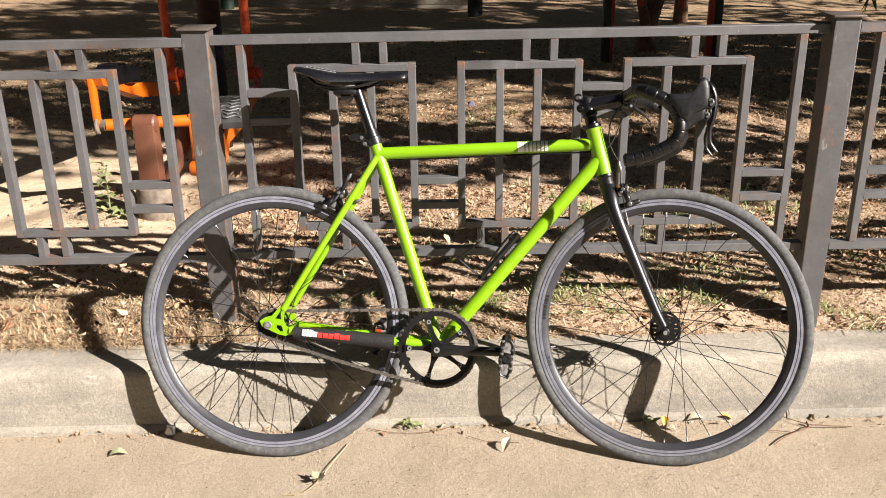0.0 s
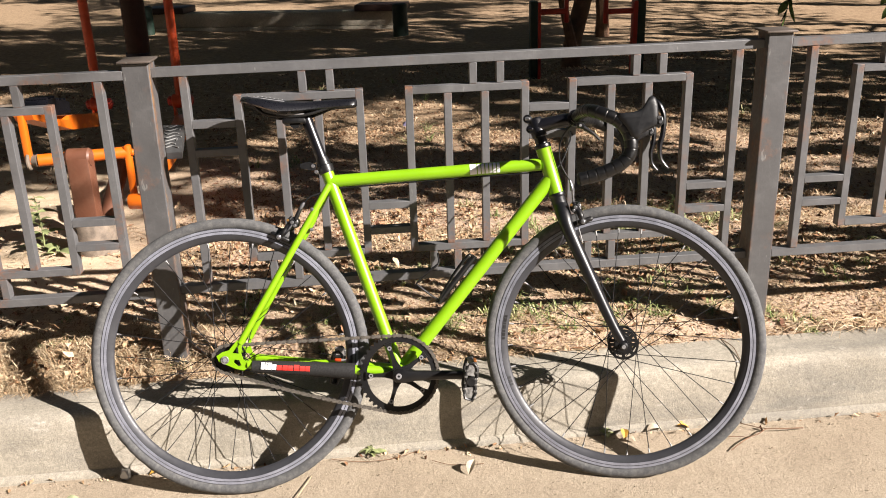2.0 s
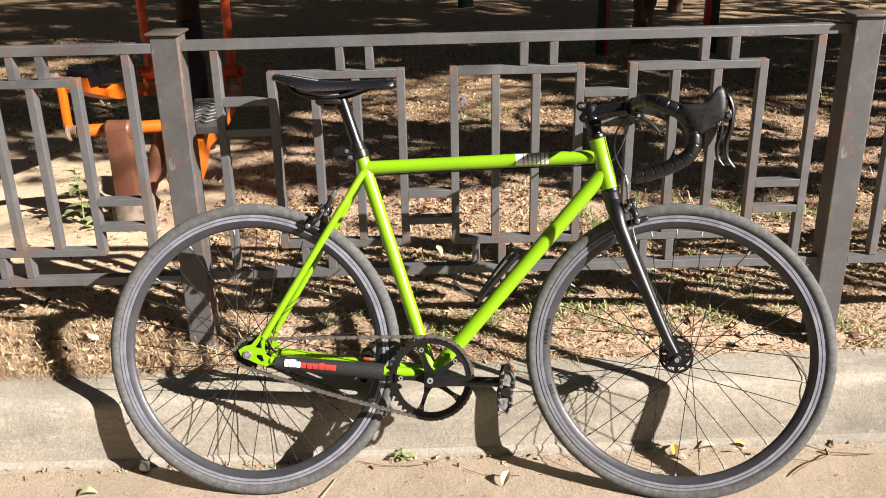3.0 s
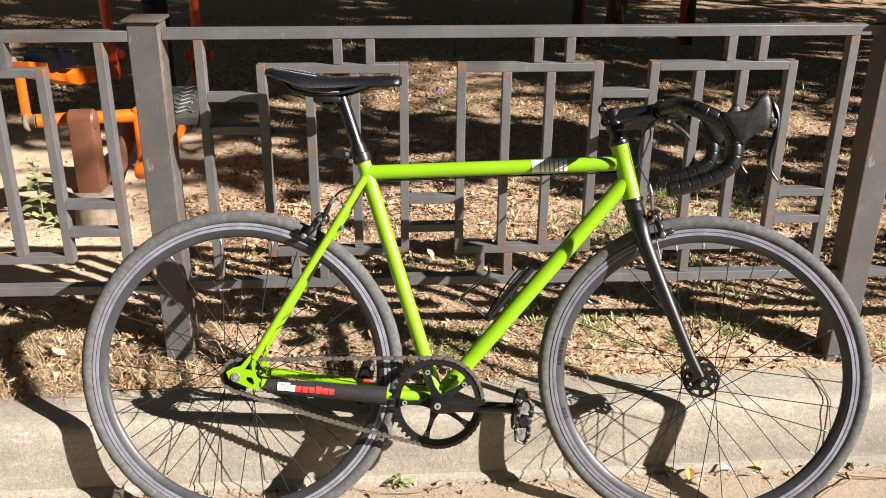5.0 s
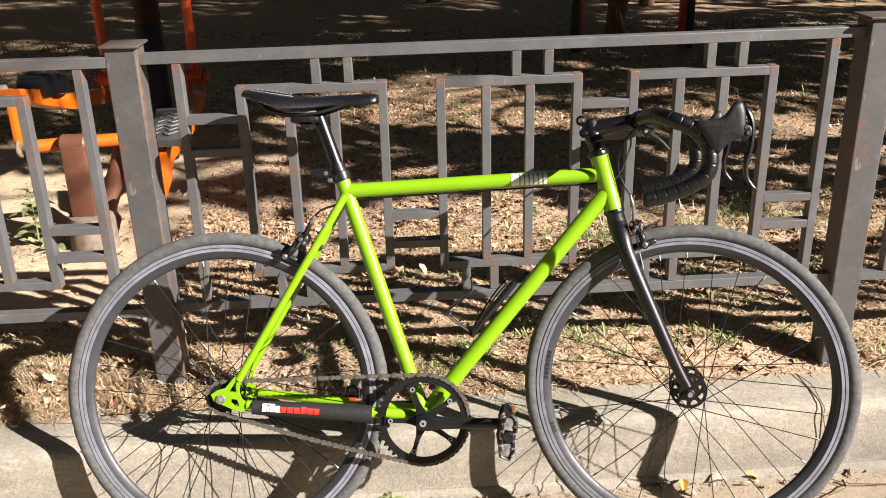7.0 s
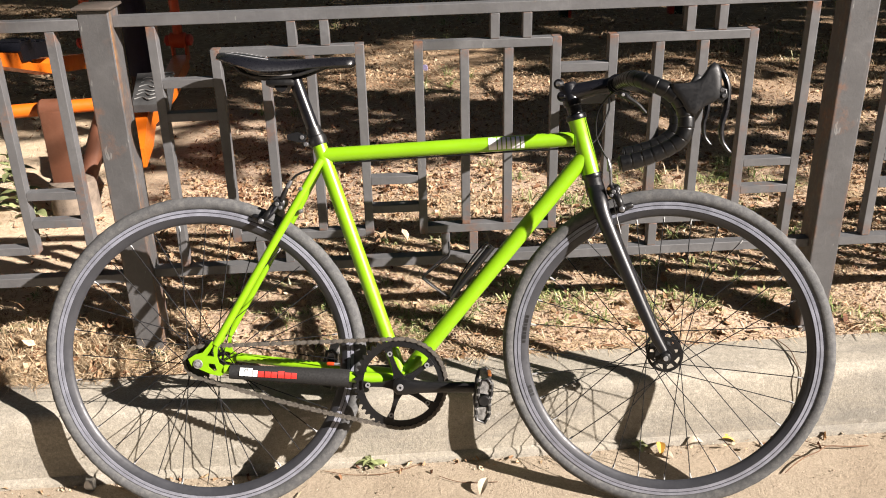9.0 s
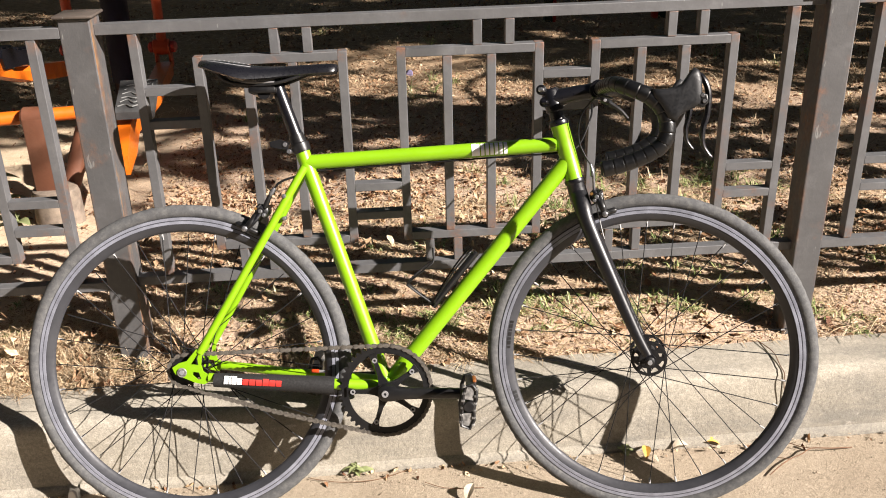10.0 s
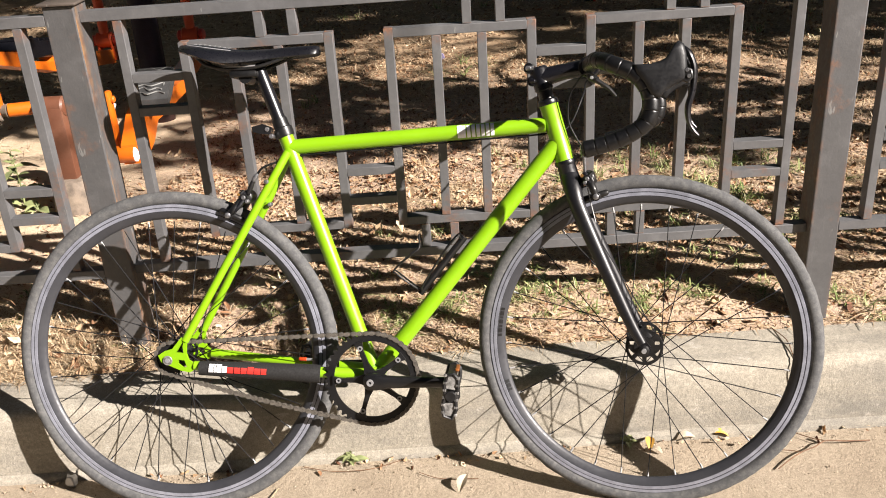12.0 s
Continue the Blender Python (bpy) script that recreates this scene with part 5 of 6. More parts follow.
# plain walls added on the sides that are never in view, to block low sky light
ADDED_WALL = concrete("added_wall_render", (0.13, 0.115, 0.095), (0.16, 0.14, 0.115), (0.19, 0.165, 0.135), 40)
ADDED_DARK = plain("added_wall_dark", (0.045, 0.038, 0.030), 0.85, dirt=0.4, dirt_scale=6, bump=0.4, bump_scale=40)
thing("unseen_wall_south", "plain dull wall across the road, added out of view to block sky light", "wall", kind="structure", shape=Shape().box((-14, -9.3, -0.05), (18, -9.0, 6.4), 0.02), material=ADDED_WALL)
thing("unseen_wall_west", "plain dark wall beside the park, added out of view to cut sky fill", "wall", kind="structure", shape=Shape().box((-12.3, -9.0, -0.05), (-12.0, 22, 6.0), 0.02), material=ADDED_DARK)

# ---- trees added out of view to shade the playground and block the sky ----
LEAVES = by_piece("tree_leaf", [(0.0, (0.03, 0.065, 0.012)), (0.6, (0.07, 0.12, 0.025)), (1.0, (0.16, 0.17, 0.04))], 0.5)


def shade(x, y):
    """How thickly the crowns stand in the sun's way over a spot of ground: open glades near the fence, deep shade at the back."""
    def step(v, at, soft):
        return 1 / (1 + math.exp(max(-40, min(40, (at - v) / soft))))

    wave = 0.22 * noise.noise((x * 1.3, y * 0.5, 7.0))
    left = 1 - step(x, -0.85, 0.12)
    deep = step(y, 3.80 - 1.95 * left + wave, 0.10) * (0.42 + 0.55 * (1 - step(x, 1.0 + 0.12 * y, 0.3))) * (1 - 0.75 * step(x, 1.9, 0.3) * step(y, 6.2, 0.3))
    middle = step(y, 1.22 + wave, 0.07) * (1 - step(y, 2.15 + wave, 0.09)) * (1 - left) * (0.95 - 0.35 * step(x, 1.0, 0.2))
    right = 0.9 * step(x, 0.85, 0.10) * step(y, 1.15 + wave, 0.10) * (1 - 0.75 * step(y, 6.2, 0.3))
    patchy = 0.95 * step(x, 0.12, 0.06) * (1 - step(x, 0.72, 0.06)) * step(y, 0.85, 0.05) * (1 - step(y, 1.75, 0.1)) * step(noise.noise((x * 2.6, y * 4.2, 11.0)), -0.14, 0.04)
    thick = max(deep, middle, right, patchy, 0.015)
    # sun flecks: long gaps, rare under the dense crowns and common to the right
    open_at = 0.36 + 0.26 * left * step(y, 1.9, 0.1) - 0.10 * step(x, 0.9 + 0.1 * y, 0.3) - 0.16 * step(x, -1.1, 0.2) * (1 - step(y, 4.2, 0.3))
    if noise.noise((x * 1.3, y * 3.6, 4.0)) + 0.35 * noise.noise((x * 3.1, y * 8.0, 2.0)) > open_at:
        thick *= 0.05
    return thick


def tree(x, y, height, low, spread, seed, leaves, lean=(0.1, -0.1)):
    r = random.Random(seed)
    t = thing("tree", "broad-leaved park tree with a sparse crown, added out of view to cast shade", "tree", pose(x, y, 0.1), group="park trees")
    top = Vector((lean[0], lean[1], height * 0.8))
    part("trunk", Shape().sweep(curve_points([(0, 0, -0.15), (r.uniform(-0.05, 0.05), 0.03, height * 0.25), (top.x * 0.5, top.y * 0.5, height * 0.5), top], 5), [(0.17 - 0.0088 * k) * height / 8 for k in range(16)], 12), BARK, t)
    tips = []
    limbs = Shape()
    for k in range(14):
        z = low + (height - low) * (k + 0.5) / 14 * 0.8
        a = k * 2.4 + r.uniform(-0.4, 0.4)
        reach = spread * (0.55 + 0.45 * math.sin(math.pi * (k + 1) / 15)) * r.uniform(0.8, 1.1)
        start = Vector((top.x * z / (height * 0.8), top.y * z / (height * 0.8), z * 0.85))
        end = start + Vector((math.cos(a) * reach, math.sin(a) * reach, reach * r.uniform(0.15, 0.5)))
        mid = start.lerp(end, 0.5) + Vector((0, 0, 0.12))
        limbs.sweep([start, mid, end], [0.03, 0.018, 0.007], 6)
        for q in range(5):
            tips.append((start.lerp(end, 0.35 + 0.16 * q), 0.2 + 0.32 * r.random()))
    part("limbs", limbs, BARK, t)
    crown = Shape()
    for k in range(leaves):
        c, rad = tips[r.randrange(len(tips))]
        d = Vector((r.gauss(0, 1), r.gauss(0, 1), r.gauss(0, 0.8)))
        p = c + d * rad * 0.55
        down = (p.z - 0.1) / -SUN_WAY.z
        # leaves are dropped so that the crown's shadow lands as shade() maps it
        if r.random() > shade(x + p.x + SUN_WAY.x * down, y + p.y + SUN_WAY.y * down):
            continue
        u = Vector((r.gauss(0, 1), r.gauss(0, 1), r.gauss(0, 0.6))).normalized()
        v = u.orthogonal().normalized()
        size = r.uniform(0.05, 0.10)
        n0 = len(crown.v)
        crown.v += [p, p + u * size + v * size * 0.55, p + u * size * 2.1, p + u * size - v * size * 0.55]
        crown.f.append((n0, n0 + 1, n0 + 2, n0 + 3))
    me = bpy.data.meshes.new("crown")
    me.from_pydata([tuple(p) for p in crown.v], [], crown.f)
    me.materials.append(LEAVES)
    part("crown", me, None, t)
    return t


# the last seven stand left and behind, unseen, only to cut sky light
for args in ((3.2, 0.30, 4.4, 1.7, 1.3, 12, 3000, (-0.45, -0.15)), (5.6, 0.75, 6.6, 3.6, 1.6, 31, 3200, (-0.2, -0.2)), (4.9, 1.2, 5.2, 2.0, 1.6, 2, 1800), (6.4, 0.6, 6.6, 2.4, 2.0, 3, 2600), (6.0, 2.8, 5.6, 1.9, 1.9, 4, 3200), (8.0, 1.6, 7.6, 2.8, 2.3, 5, 4200), (7.8, 4.6, 6.0, 2.2, 2.0, 6, 4200), (5.9, 0.6, 8.0, 3.4, 2.8, 8, 4800, (-0.3, -0.1)), (4.5, 1.8, 8.8, 4.2, 2.2, 21, 5200), (4.3, 3.5, 8.2, 3.8, 2.3, 22, 6000), (7.6, 0.5, 9.5, 4.9, 3.3, 9, 5200), (5.0, 0.4, 5.8, 2.4, 2.1, 51, 6500, (-0.9, -1.6)), (6.6, 4.0, 8.5, 3.2, 2.6, 61, 6000), (8.8, 6.4, 9.2, 3.4, 3.2, 62, 6500), (-6.4, 5.2, 9.0, 3.6, 3.8, 41, 5000), (-7.6, 9.5, 9.5, 3.8, 4.2, 42, 5000), (-4.9, 1.9, 7.5, 3.4, 2.6, 43, 3000), (-4.5, 4.4, 7.5, 2.4, 3.7, 71, 24000), (-5.9, 8.4, 9.0, 2.8, 4.6, 72, 18000), (-0.5, 12.0, 9.5, 2.6, 5.0, 73, 14000), (4.5, 12.5, 9.5, 2.6, 5.0, 74, 8000)):
    grown = tree(*args)
    if args[0] == 3.2:
        near_tree = grown

# drooping twigs of the nearest tree
for ax, ay, az, n, seed in ((1.90, 2.0, 0.86, 9, 5), (2.42, 2.0, 0.82, 8, 6)):
    r = random.Random(seed)
    o = Vector((3.2, 0.3, 0.1))
    line = curve_points([Vector((2.95, 0.6, 2.2)) - o, Vector((2.5, 1.4, 2.25)) - o, Vector((ax + 0.1, ay - 0.05, 1.8)) - o, Vector((ax + 0.02, ay, 1.2)) - o, Vector((ax, ay, az)) - o], 8)
    twig_part = part("drooping_twig", Shape().sweep(line, [0.012 - 0.0003 * k for k in range(len(line))], 6), BARK, near_tree)
    for k in range(n):
        p = line[-1 - k] if k < 6 else line[-1 - r.randrange(7)]
        a = r.uniform(0, 6.28)
        u = Vector((math.cos(a) * 0.6, math.sin(a) * 0.6, -1)).normalized()
        v = u.cross(Vector((math.sin(a), 0.3, 0.2))).normalized()
        L = r.uniform(0.07, 0.12)
        s = Shape()
        for q in range(6):
            t = q / 5
            half = L * 0.24 * math.sin(math.pi * min(0.97, t * 0.9 + 0.06))
            m = p + u * L * t
            s.v += [m + v * half, m + u.cross(v) * half * 0.3, m - v * half]
        for q in range(5):
            for e in (0, 1):
                s.f.append((3 * q + e, 3 * q + e + 1, 3 * q + e + 4, 3 * q + e + 3))
        part("leaf", s, LEAVES, twig_part)

# ---- litter, straw and weeds ----
R = random.Random(11)


def leaf(s, p, size, wide=0.30, curl=0.5, flat=0.55):
    """A dry leaf: a folded blade of six corners, tilted and curled."""
    a = R.uniform(0, 2 * math.pi)
    u = Vector((math.cos(a), math.sin(a), R.uniform(-flat, flat))).normalized()
    up = Vector((R.uniform(-flat, flat), R.uniform(-flat, flat), 1)).normalized()
    v = up.cross(u).normalized()
    up = u.cross(v)
    c = R.uniform(-curl, curl) * size
    n0 = len(s.v)
    w = [wide * size * R.uniform(0.35, 1.35) for k in range(4)]
    bend = v * size * R.uniform(-0.22, 0.22)
    s.v += [p, p + u * size * R.uniform(0.22, 0.45) + v * w[0] + up * abs(c), p + u * size * R.uniform(0.6, 0.85) + v * w[1] * 0.7 + bend + up * c, p + u * size + bend * 1.6 + up * c * 1.4, p + u * size * R.uniform(0.6, 0.85) - v * w[2] * 0.7 + bend + up * c * R.uniform(0.3, 1.6), p + u * size * R.uniform(0.22, 0.45) - v * w[3] + up * abs(c)]
    s.f += [(n0, n0 + 1, n0 + 2, n0 + 3), (n0, n0 + 3, n0 + 4, n0 + 5)]


def blade(s, p, length, lean, width=0.0022, stiff=0.5):
    a = R.uniform(0, 2 * math.pi)
    u = Vector((math.cos(a), math.sin(a), 0))
    v = Vector((-u.y, u.x, 0)) * width
    b = p + u * length * lean * 0.4 + Vector((0, 0, length * (1 - lean) * 0.6))
    c = p + u * length * lean + Vector((0, 0, length * (1 - lean) * stiff))
    n0 = len(s.v)
    s.v += [p - v, p + v, b + v * 0.8, b - v * 0.8, c]
    s.f += [(n0, n0 + 1, n0 + 2, n0 + 3), (n0 + 3, n0 + 2, n0 + 4)]


def raw(name, s, mat, label, category):
    me = bpy.data.meshes.new(name)
    me.from_pydata([tuple(p) for p in s.v], [], s.f)
    me.materials.append(mat)
    return tagged(new(name, me), label, category, kind="stuff")


def spot(x0, x1, y0, y1):
    x = R.uniform(x0, x1)
    y = kerb_y(x) + 0.155 + R.uniform(y0, y1)
    return Vector((x, y, soil_z(x, y) + 0.003))


def dense(p, scale, seed):
    if p.x < -0.88 and 0.42 < p.y < 2.3 and R.random() < 0.85:
        return 0.0
    return noise.noise((p.x * scale, p.y * scale, seed)) * 0.5 + 0.5


s = Shape()
for k in range(30000):
    p = spot(-2.0, 2.2, 0.0, 1.3)
    if dense(p, 2.5, 1.0) > R.uniform(0.2, 0.8):
        p.z += R.uniform(0, 0.005)
        if p.y < 0.35:
            leaf(s, p, R.uniform(0.004, 0.012) if R.random() < 0.93 else R.uniform(0.012, 0.026), 0.4, 0.4, 0.3)
        else:
            leaf(s, p, R.uniform(0.006, 0.018) if R.random() < 0.85 else R.uniform(0.018, 0.036), 0.36, 0.5, 0.4)
for k in range(34000):
    p = spot(-3.2, 3.6, 1.1, 5.5)
    if dense(p, 1.1, 2.0) > R.uniform(0.25, 0.75):
        leaf(s, p, R.uniform(0.008, 0.030))
for k in range(34000):
    p = spot(-1.0, 2.6, 0.9, 3.0)
    if dense(p, 1.7, 6.0) > R.uniform(0.15, 0.7):
        leaf(s, p, R.uniform(0.004, 0.015), 0.34, 0.5, 0.4)
for k in range(900):
    p = spot(-1.8, 1.8, 0.0, 0.5)
    if p.x > 0.10 or R.random() < 0.4:
        leaf(s, p, R.uniform(0.016, 0.034), R.uniform(0.2, 0.42), 0.45, 0.35)
for k in range(260):
    p = spot(-1.45, -0.72, -0.005, 0.17)
    p.z += R.uniform(0.004, 0.045)
    leaf(s, p, R.uniform(0.014, 0.036), R.uniform(0.18, 0.36), 0.55, 0.8)
for k in range(160):
    x = R.uniform(-2, 2)
    leaf(s, Vector((x, kerb_y(x) - R.uniform(0.004, 0.05) , 0.003)), R.uniform(0.006, 0.02))
raw("leaf_litter", s, DRY, "crisp dry brown and tan fallen leaves on soil", "leaf litter")

s = Shape()
for k in range(62000):
    p = spot(-1.9, 2.0, -0.005, 1.0)
    if dense(p, 3.0, 5.0) + (0.3 if p.x < -0.75 and p.y < 0.25 else 0) > R.uniform(0.2, 0.8):
        blade(s, p, R.uniform(0.02, 0.07), R.uniform(0.8, 0.995), R.uniform(0.0008, 0.0018))
for k in range(45000):
    p = spot(-3, 3.6, 0.9, 5.5)
    if dense(p, 1.6, 7.0) > R.uniform(0.3, 0.8):
        blade(s, p, R.uniform(0.03, 0.10), R.uniform(0.8, 0.99), R.uniform(0.0012, 0.0026))
for k in range(6500):
    p = spot(-1.5, -0.70, -0.008, 0.18)
    p.z += R.uniform(0.0, 0.045) * R.random()
    blade(s, p, R.uniform(0.03, 0.10), R.uniform(0.5, 0.97), R.uniform(0.0005, 0.0011))
for k in range(4200):
    p = spot(-0.62, 0.35, 0.0, 0.32)
    if dense(p, 4.0, 8.0) > R.uniform(0.25, 0.8):
        blade(s, p, R.uniform(0.03, 0.09), R.uniform(0.6, 0.97), R.uniform(0.0006, 0.0013))
for k in range(3800):
    p = spot(-1.9, -0.55, 0.0, 0.30)
    p.z += R.uniform(0, 0.015)
    blade(s, p, R.uniform(0.04, 0.12), R.uniform(0.6, 0.96), R.uniform(0.0007, 0.0015))
for k in range(420):
    c = spot(-2.2, 3.2, 0.75, 4.6) if k % 3 else spot(0.6, 2.8, 0.7, 3.4)
    if c.x < -0.8 and c.y < 1.9:
        continue
    for j in range(22):
        p = c + Vector((R.gauss(0, 0.035), R.gauss(0, 0.035), 0))
        p.z = soil_z(p.x, p.y)
        blade(s, p, R.uniform(0.04, 0.12), R.uniform(0.45, 0.95), R.uniform(0.0009, 0.0020))
raw("straw", s, STRAWY, "pale dry straw and dead grass blades on soil", "dry grass")

s = Shape()
for cx, cy, n, tall, wide in ((-0.30, 0.08, 260, 0.06, 0.24), (-0.10, 0.05, 260, 0.06, 0.22), (0.75, 0.22, 160, 0.07, 0.25), (0.55, 0.95, 190, 0.10, 0.25), (0.82, 1.02, 220, 0.10, 0.3), (1.08, 0.95, 200, 0.10, 0.3), (0.62, 0.62, 150, 0.11, 0.22), (0.90, 0.70, 160, 0.12, 0.25), (1.15, 0.45, 140, 0.09, 0.25), (0.10, 0.10, 160, 0.08, 0.20), (0.30, 0.16, 200, 0.09, 0.22), (0.48, 0.06, 140, 0.07, 0.16), (0.62, 0.14, 120, 0.08, 0.18), (-0.75, 0.02, 80, 0.07, 0.16), (0.02, 0.45, 80, 0.10, 0.15), (-0.18, 0.20, 60, 0.06, 0.12), (0.70, 0.06, 60, 0.05, 0.12), (0.55, 0.75, 120, 0.14, 0.25), (0.95, 0.10, 60, 0.06, 0.10), (1.12, 0.04, 110, 0.06, 0.12), (-0.45, 0.35, 70, 0.07, 0.18), (-1.02, 0.05, 90, 0.07, 0.14), (-0.92, 0.12, 60, 0.06, 0.1), (1.5, 0.3, 120, 0.08, 0.3), (1.2, 0.9, 80, 0.12, 0.2), (0.2, 2.4, 80, 0.15, 0.3), (-0.6, 2.0, 60, 0.12, 0.2), (2.2, 3.0, 160, 0.14, 0.6), (-0.2, 4.0, 120, 0.15, 0.6)):
    roots = [(cx + R.gauss(0, wide * 0.5), cy + R.gauss(0, wide * 0.4)) for k in range(max(3, n // 16))]
    for k in range(int(n * 1.1)):
        x, y = R.choice(roots)
        x, y = x + R.gauss(0, 0.011), y + R.gauss(0, 0.011)
        if y < kerb_y(x) + 0.15:
            continue
        blade(s, Vector((x, y, soil_z(x, y) - 0.002)), tall * R.uniform(0.5, 1.2), R.uniform(0.35, 0.92), R.uniform(0.0009, 0.0024), 0.55)
raw("grass", s, GRASS, "thin tufts of green grass among dead leaves", "grass")


def weed(x, y, z, tall, count, size, label, seed, mat=GRASS):
    """A leafy weed: a stem with broad folded leaves all round."""
    r = random.Random(seed)
    w = thing("weed", label, "weed", pose(x, y, z))
    part("stem", Shape().sweep(curve_points([(0, 0, -0.01), (0.005, 0.004, tall * 0.5), (-0.004, 0.01, tall)], 4), [0.0035, 0.0033, 0.003, 0.0028, 0.0025, 0.0022, 0.002, 0.0016, 0.001], 8), mat, w)
    for k in range(count):
        h = tall * (k + 0.5) / count
        a = k * 2.4 + r.uniform(-0.3, 0.3)
        u = Vector((math.cos(a), math.sin(a), r.uniform(0.1, 0.7))).normalized()
        v = Vector((-math.sin(a), math.cos(a), r.uniform(-0.2, 0.2)))
        n = u.cross(v)
        L = size * r.uniform(0.7, 1.2) * (1.15 - 0.5 * k / count)
        s = Shape()
        for j in range(6):
            q = j / 5
            mid = Vector((0, 0, h)) + u * L * q - Vector((0, 0, L * 0.35 * q * q))
            half = L * 0.22 * math.sin(math.pi * min(0.97, q * 0.92 + 0.06))
            s.v += [mid + v * half + n * half * 0.4, mid, mid - v * half + n * half * 0.4]
        for j in range(5):
            for e in (0, 1):
                s.f.append((3 * j + e, 3 * j + e + 1, 3 * j + e + 4, 3 * j + e + 3))
        part("leaf", s, mat, w)
    return w


WEED = plain("weed_green", (0.235, 0.265, 0.115), 0.55, dirt=0.3, dirt_scale=30)
weed(-1.31, 0.90, 0.17, 0.25, 22, 0.085, "tall green leafy weed growing out of bare soil", 3, WEED)
weed(-1.24, 0.84, 0.17, 0.08, 8, 0.09, "low green weed beside the machine base", 4, WEED)
weed(-0.134, -0.262, 0.0, 0.022, 8, 0.034, "small green weed at the foot of the kerb", 5, WEED)
weed(0.49, -0.245, 0.0, 0.018, 6, 0.030, "tiny green weed at the foot of the kerb", 6, WEED)
weed(0.345, 0.14, 0.185, 0.06, 8, 0.05, "low green broad-leaved weed among litter", 7, WEED)
weed(0.18, 0.22, 0.185, 0.05, 8, 0.05, "low green broad-leaved weed among litter", 8, WEED)

# ---- small things on the road ----
PALE = plain("pale_leaf", (0.42, 0.35, 0.26), 0.7, dirt=0.3, dirt_scale=60)
YELLOW = plain("yellow_leaf", (0.60, 0.34, 0.06), 0.65, dirt=0.3, dirt_scale=60)
OLIVE = plain("olive_leaf", (0.26, 0.27, 0.15), 0.6, dirt=0.3, dirt_scale=60)


def fallen_leaf(x, y, size, turn, tilt, mat, label, z=0.002):
    s = Shape()
    for j in range(7):
        q = j / 6
        half = size * 0.26 * math.sin(math.pi * min(0.98, q * 0.9 + 0.05))
        lift = size * 0.18 * math.sin(math.pi * q)
        s.v += [Vector((size * q, half, lift + half * 0.7)), Vector((size * q, 0, lift)), Vector((size * q, -half, lift + half * 0.5))]
    for j in range(6):
        for e in (0, 1):
            s.f.append((3 * j + e, 3 * j + e + 1, 3 * j + e + 4, 3 * j + e + 3))
    ob = thing("fallen_leaf", label, "leaf", pose(x, y, z, 0, tilt, turn), shape=s, material=mat)
    return ob


fallen_leaf(0.108, -0.380, 0.042, 62, -28, PALE, "pale curled dry leaf lying on the road")
fallen_leaf(-0.885, -0.392, 0.045, 12, -2, OLIVE, "flat olive green leaf lying on the road")
fallen_leaf(0.535, -0.272, 0.040, 80, -12, YELLOW, "yellow fallen leaf at the foot of the kerb")
fallen_leaf(0.60, -0.245, 0.045, 10, -6, PALE, "pale curled leaf at the foot of the kerb")
fallen_leaf(0.72, -0.235, 0.040, 170, -6, YELLOW, "tan leaf at the foot of the kerb")
fallen_leaf(-0.70, -0.288, 0.05, 15, -3, YELLOW, "brown leaf stalk beside grey litter at the kerb")
fallen_leaf(0.56, -0.285, 0.030, 140, -5, PALE, "small dry leaf scrap at the kerb")
p = thing("litter_scrap", "small crumpled grey foil scrap by the kerb", "litter", pose(-0.757, -0.292, 0.012))
s = Shape().disc(0.014, -0.008, 0.008, (0, 0, 0), 9)
for q in s.v:
    q += Vector((noise.noise(q * 90), noise.noise(q * 90 + Vector((5, 0, 0))), noise.noise(q * 90 + Vector((0, 7, 0))))) * 0.008
part("scrap", s, STEEL, p)
p = thing("litter_scrap", "small crumpled violet wrapper scrap on the soil", "litter", pose(0.09, 2.80, 0.205))
s = Shape().disc(0.022, -0.010, 0.010, (0, 0, 0), 10)
for q in s.v:
    q += Vector((noise.noise(q * 70), noise.noise(q * 70 + Vector((5, 0, 0))), noise.noise(q * 70 + Vector((0, 7, 0))))) * 0.012
part("scrap", s, plain("violet_foil", (0.20, 0.18, 0.30), 0.3, dirt=0.3), p)
p = thing("seed_head", "withered seed head with a long straw stalk on the road", "seed head", pose(-0.342, -0.507, 0.012))
for k in range(9):
    a = k * 2.4
    s = Shape()
    d = Vector((math.cos(a), math.sin(a), 0.4 + 0.3 * math.sin(k)))
    v = Vector((-math.sin(a), math.cos(a), 0)) * 0.007
    s.v = [Vector((0, 0, 0)), d * 0.012 + v, d * 0.020 + Vector((0, 0, 0.004)), d * 0.012 - v]
    s.f = [(0, 1, 2, 3)]
    part("petal", s, OLIVE if k % 2 else PALE, p)
part("stalk", Shape().sweep(curve_points([(0.002, 0.0, -0.006), (0.022, 0.06, -0.004), (0.056, 0.165, -0.009)], 5), 0.0011, 6), STRAW, p)
part("stalk", Shape().sweep(curve_points([(0.0, 0.0, -0.008), (-0.03, -0.04, -0.009), (-0.07, -0.05, -0.009)], 5), 0.0011, 6), STRAW, p)


def twig(keys, r, label):
    o = Vector(keys[0])
    t = thing("twig", label, "twig", Matrix.Translation(o))
    part("stick", Shape().sweep([p - o for p in curve_points(keys, 6)], r, 6), WOOD, t)
    return t


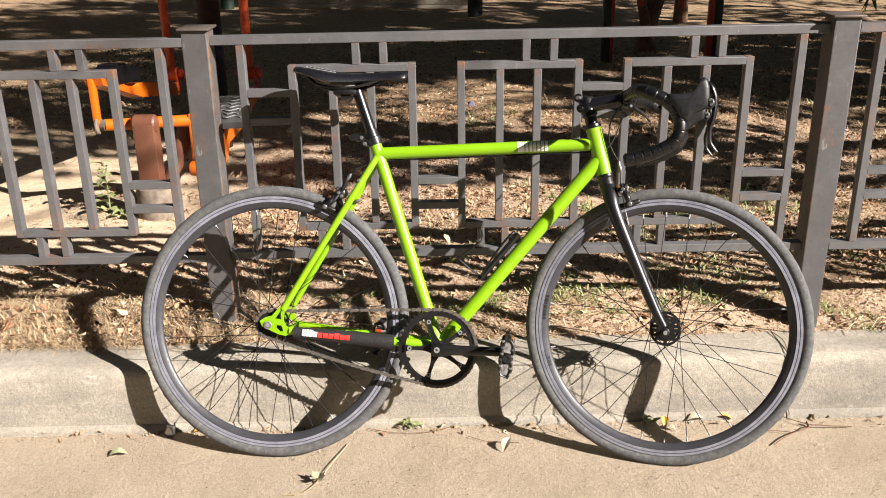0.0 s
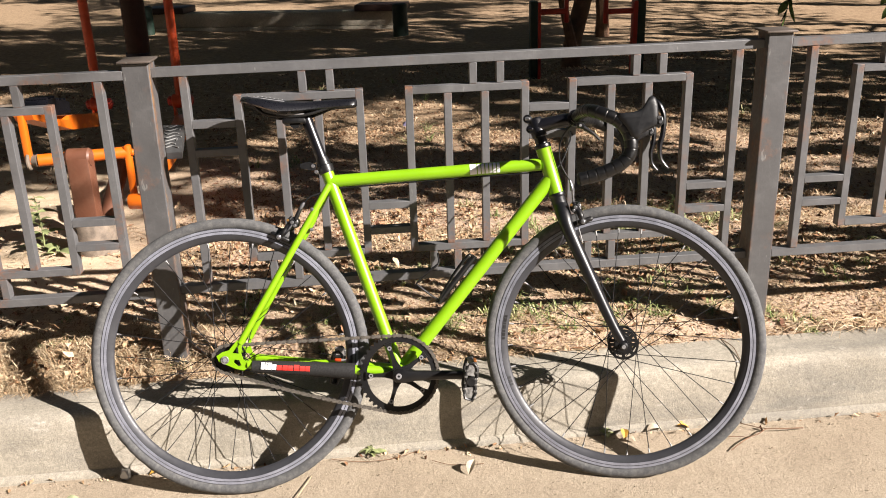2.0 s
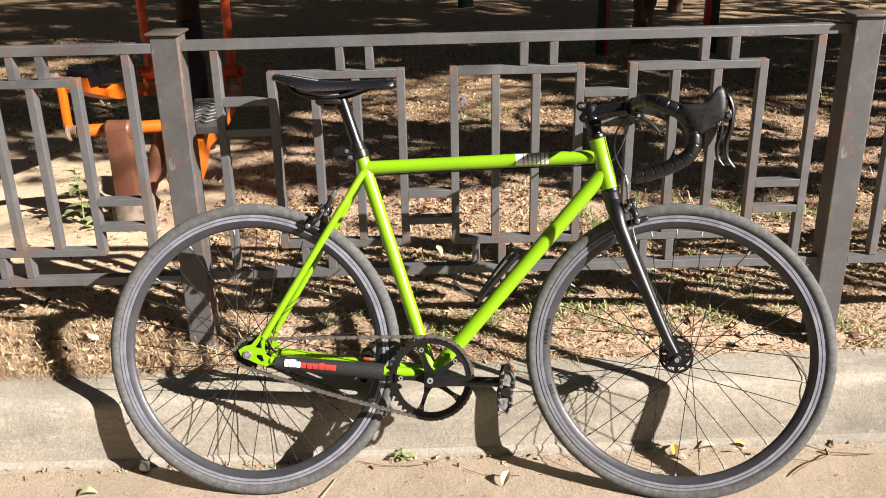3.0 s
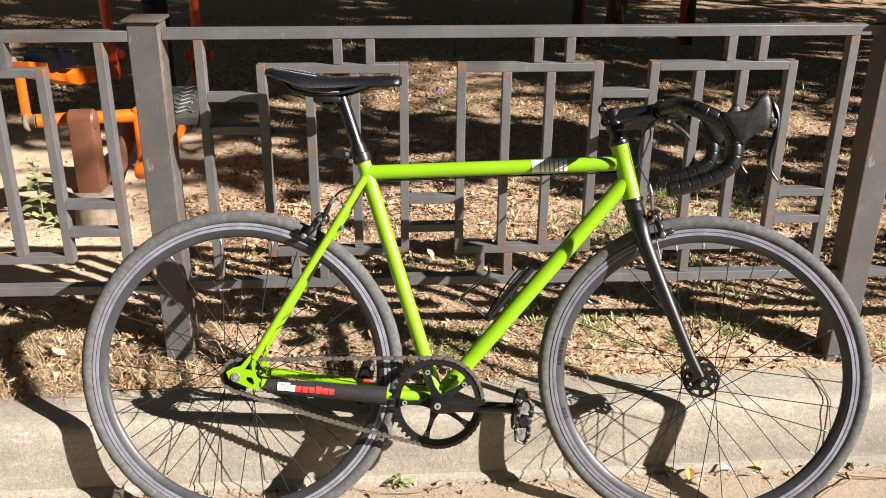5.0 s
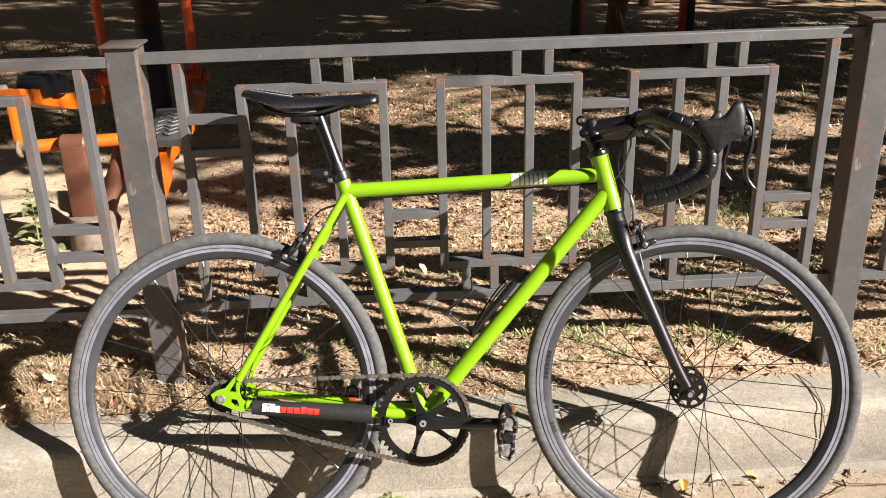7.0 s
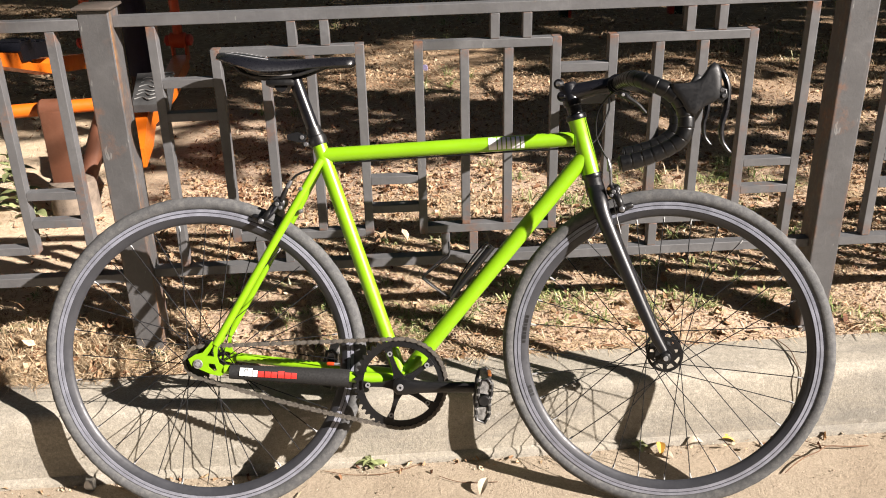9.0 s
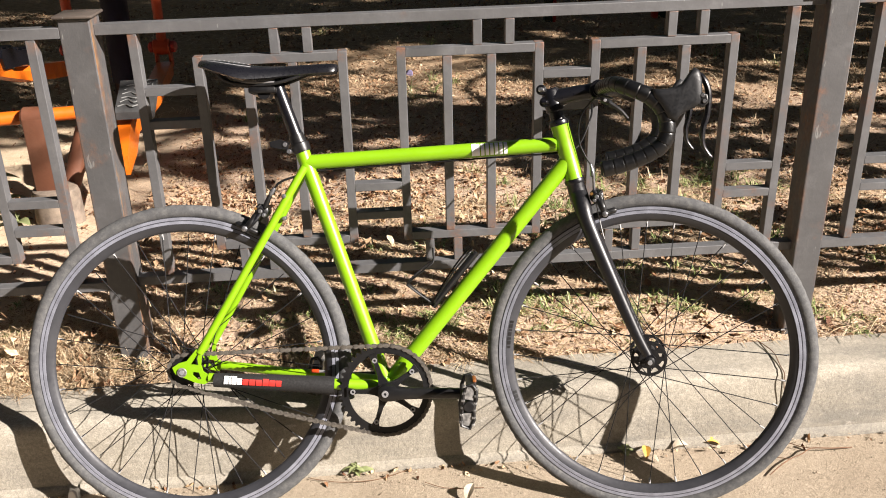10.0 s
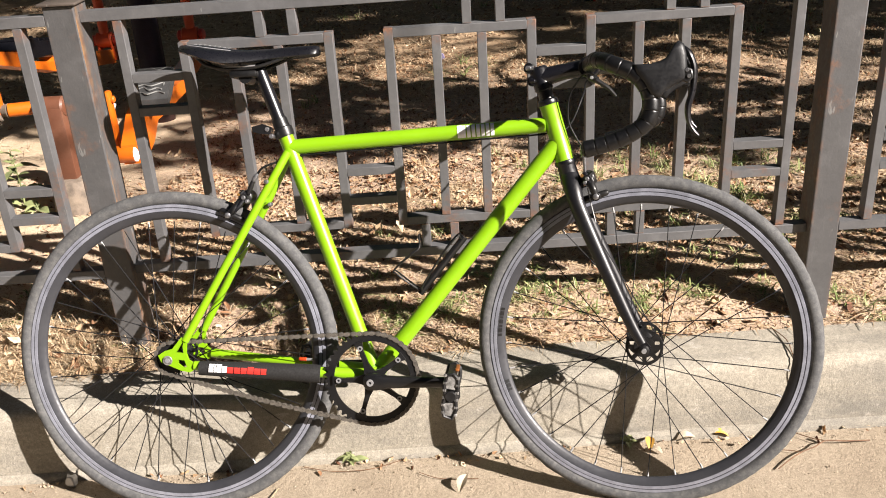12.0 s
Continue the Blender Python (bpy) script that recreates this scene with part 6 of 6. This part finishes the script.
t = twig([(0.792, -0.356, 0.003), (0.826, -0.330, 0.006), (0.858, -0.309, 0.007), (0.890, -0.297, 0.010), (0.919, -0.281, 0.012), (0.965, -0.281, 0.009), (1.019, -0.276, 0.004)], 0.0015, "thin forked dry twig lying on the road")
for keys in ([(0.919, -0.281, 0.012), (0.898, -0.267, 0.009), (0.878, -0.249, 0.007), (0.857, -0.227, 0.004)], [(0.858, -0.309, 0.007), (0.825, -0.297, 0.005), (0.783, -0.293, 0.003)]):
    part("side_stick", Shape().sweep([p - Vector((0.792, -0.356, 0.003)) for p in curve_points(keys, 5)], 0.0010, 6), WOOD, t)
twig([(-0.24, -0.272, 0.003), (-0.17, -0.292, 0.003), (-0.09, -0.292, 0.004), (-0.02, -0.268, 0.006)], 0.0008, "thin curved stem lying along the kerb")
twig([(0.02, -0.31, 0.003), (0.07, -0.335, 0.003), (0.15, -0.34, 0.003)], 0.0008, "short thin stem lying on the road")
twig([(0.858, -0.06, 0.176), (0.872, -0.12, 0.178), (0.866, -0.176, 0.176), (0.868, -0.201, 0.167), (0.866, -0.209, 0.145), (0.874, -0.213, 0.10), (0.866, -0.217, 0.05), (0.871, -0.234, 0.014)], 0.0012, "thin dry root hanging down a kerb joint")

# dead grass hanging over the kerb
s = Shape()
for k in range(44):
    x = R.uniform(1.12, 1.42)
    p = Vector((x, kerb_y(x) + 0.155 + R.uniform(-0.01, 0.08), 0.174))
    q = Vector((x - R.uniform(0.01, 0.11), kerb_y(x) + R.uniform(0.09, 0.18), 0.173 + R.uniform(0, 0.02)))
    m = p.lerp(q, 0.55)
    m.z = 0.182 + R.uniform(0.002, 0.022)
    s.sweep(curve_points([p, m, q], 3), [0.0012, 0.0012, 0.0012, 0.0011, 0.0010, 0.0008, 0.0004], 4)
tuft = thing("grass_tuft", "pale dead grass tuft drooping over the kerb edge", "dry grass", pose(0, 0, 0), kind="stuff", shape=s, material=STRAWY)

# grit on the road and at the foot of the kerb
s = Shape()
for k in range(3200):
    x, y = R.uniform(-1.7, 1.9), R.uniform(-1.15, -0.2)
    if k % 4 == 0:
        y = kerb_y(x) - abs(R.gauss(0, 0.025)) - 0.016
    if y > kerb_y(x) - 0.014:
        continue
    r = R.uniform(0.0008, 0.0024) * (1.6 if R.random() < 0.04 else 1)
    p = Vector((x, y, r * 0.3))
    n0 = len(s.v)
    s.v += [p + Vector((r * R.uniform(0.7, 1.3), 0, 0)), p + Vector((0, r * R.uniform(0.7, 1.3), 0)), p - Vector((r, 0, 0)), p - Vector((0, r, 0)), p + Vector((0, 0, r * R.uniform(0.6, 1.0)))]
    s.f += [(n0, n0 + 1, n0 + 4), (n0 + 1, n0 + 2, n0 + 4), (n0 + 2, n0 + 3, n0 + 4), (n0 + 3, n0, n0 + 4)]
GRIT = by_piece("grit", [(0.0, (0.10, 0.075, 0.05)), (0.5, (0.36, 0.28, 0.2)), (1.0, (0.62, 0.53, 0.42))], 0.9)
raw("grit", s, GRIT, "fine loose grit scattered over the road", "grit")
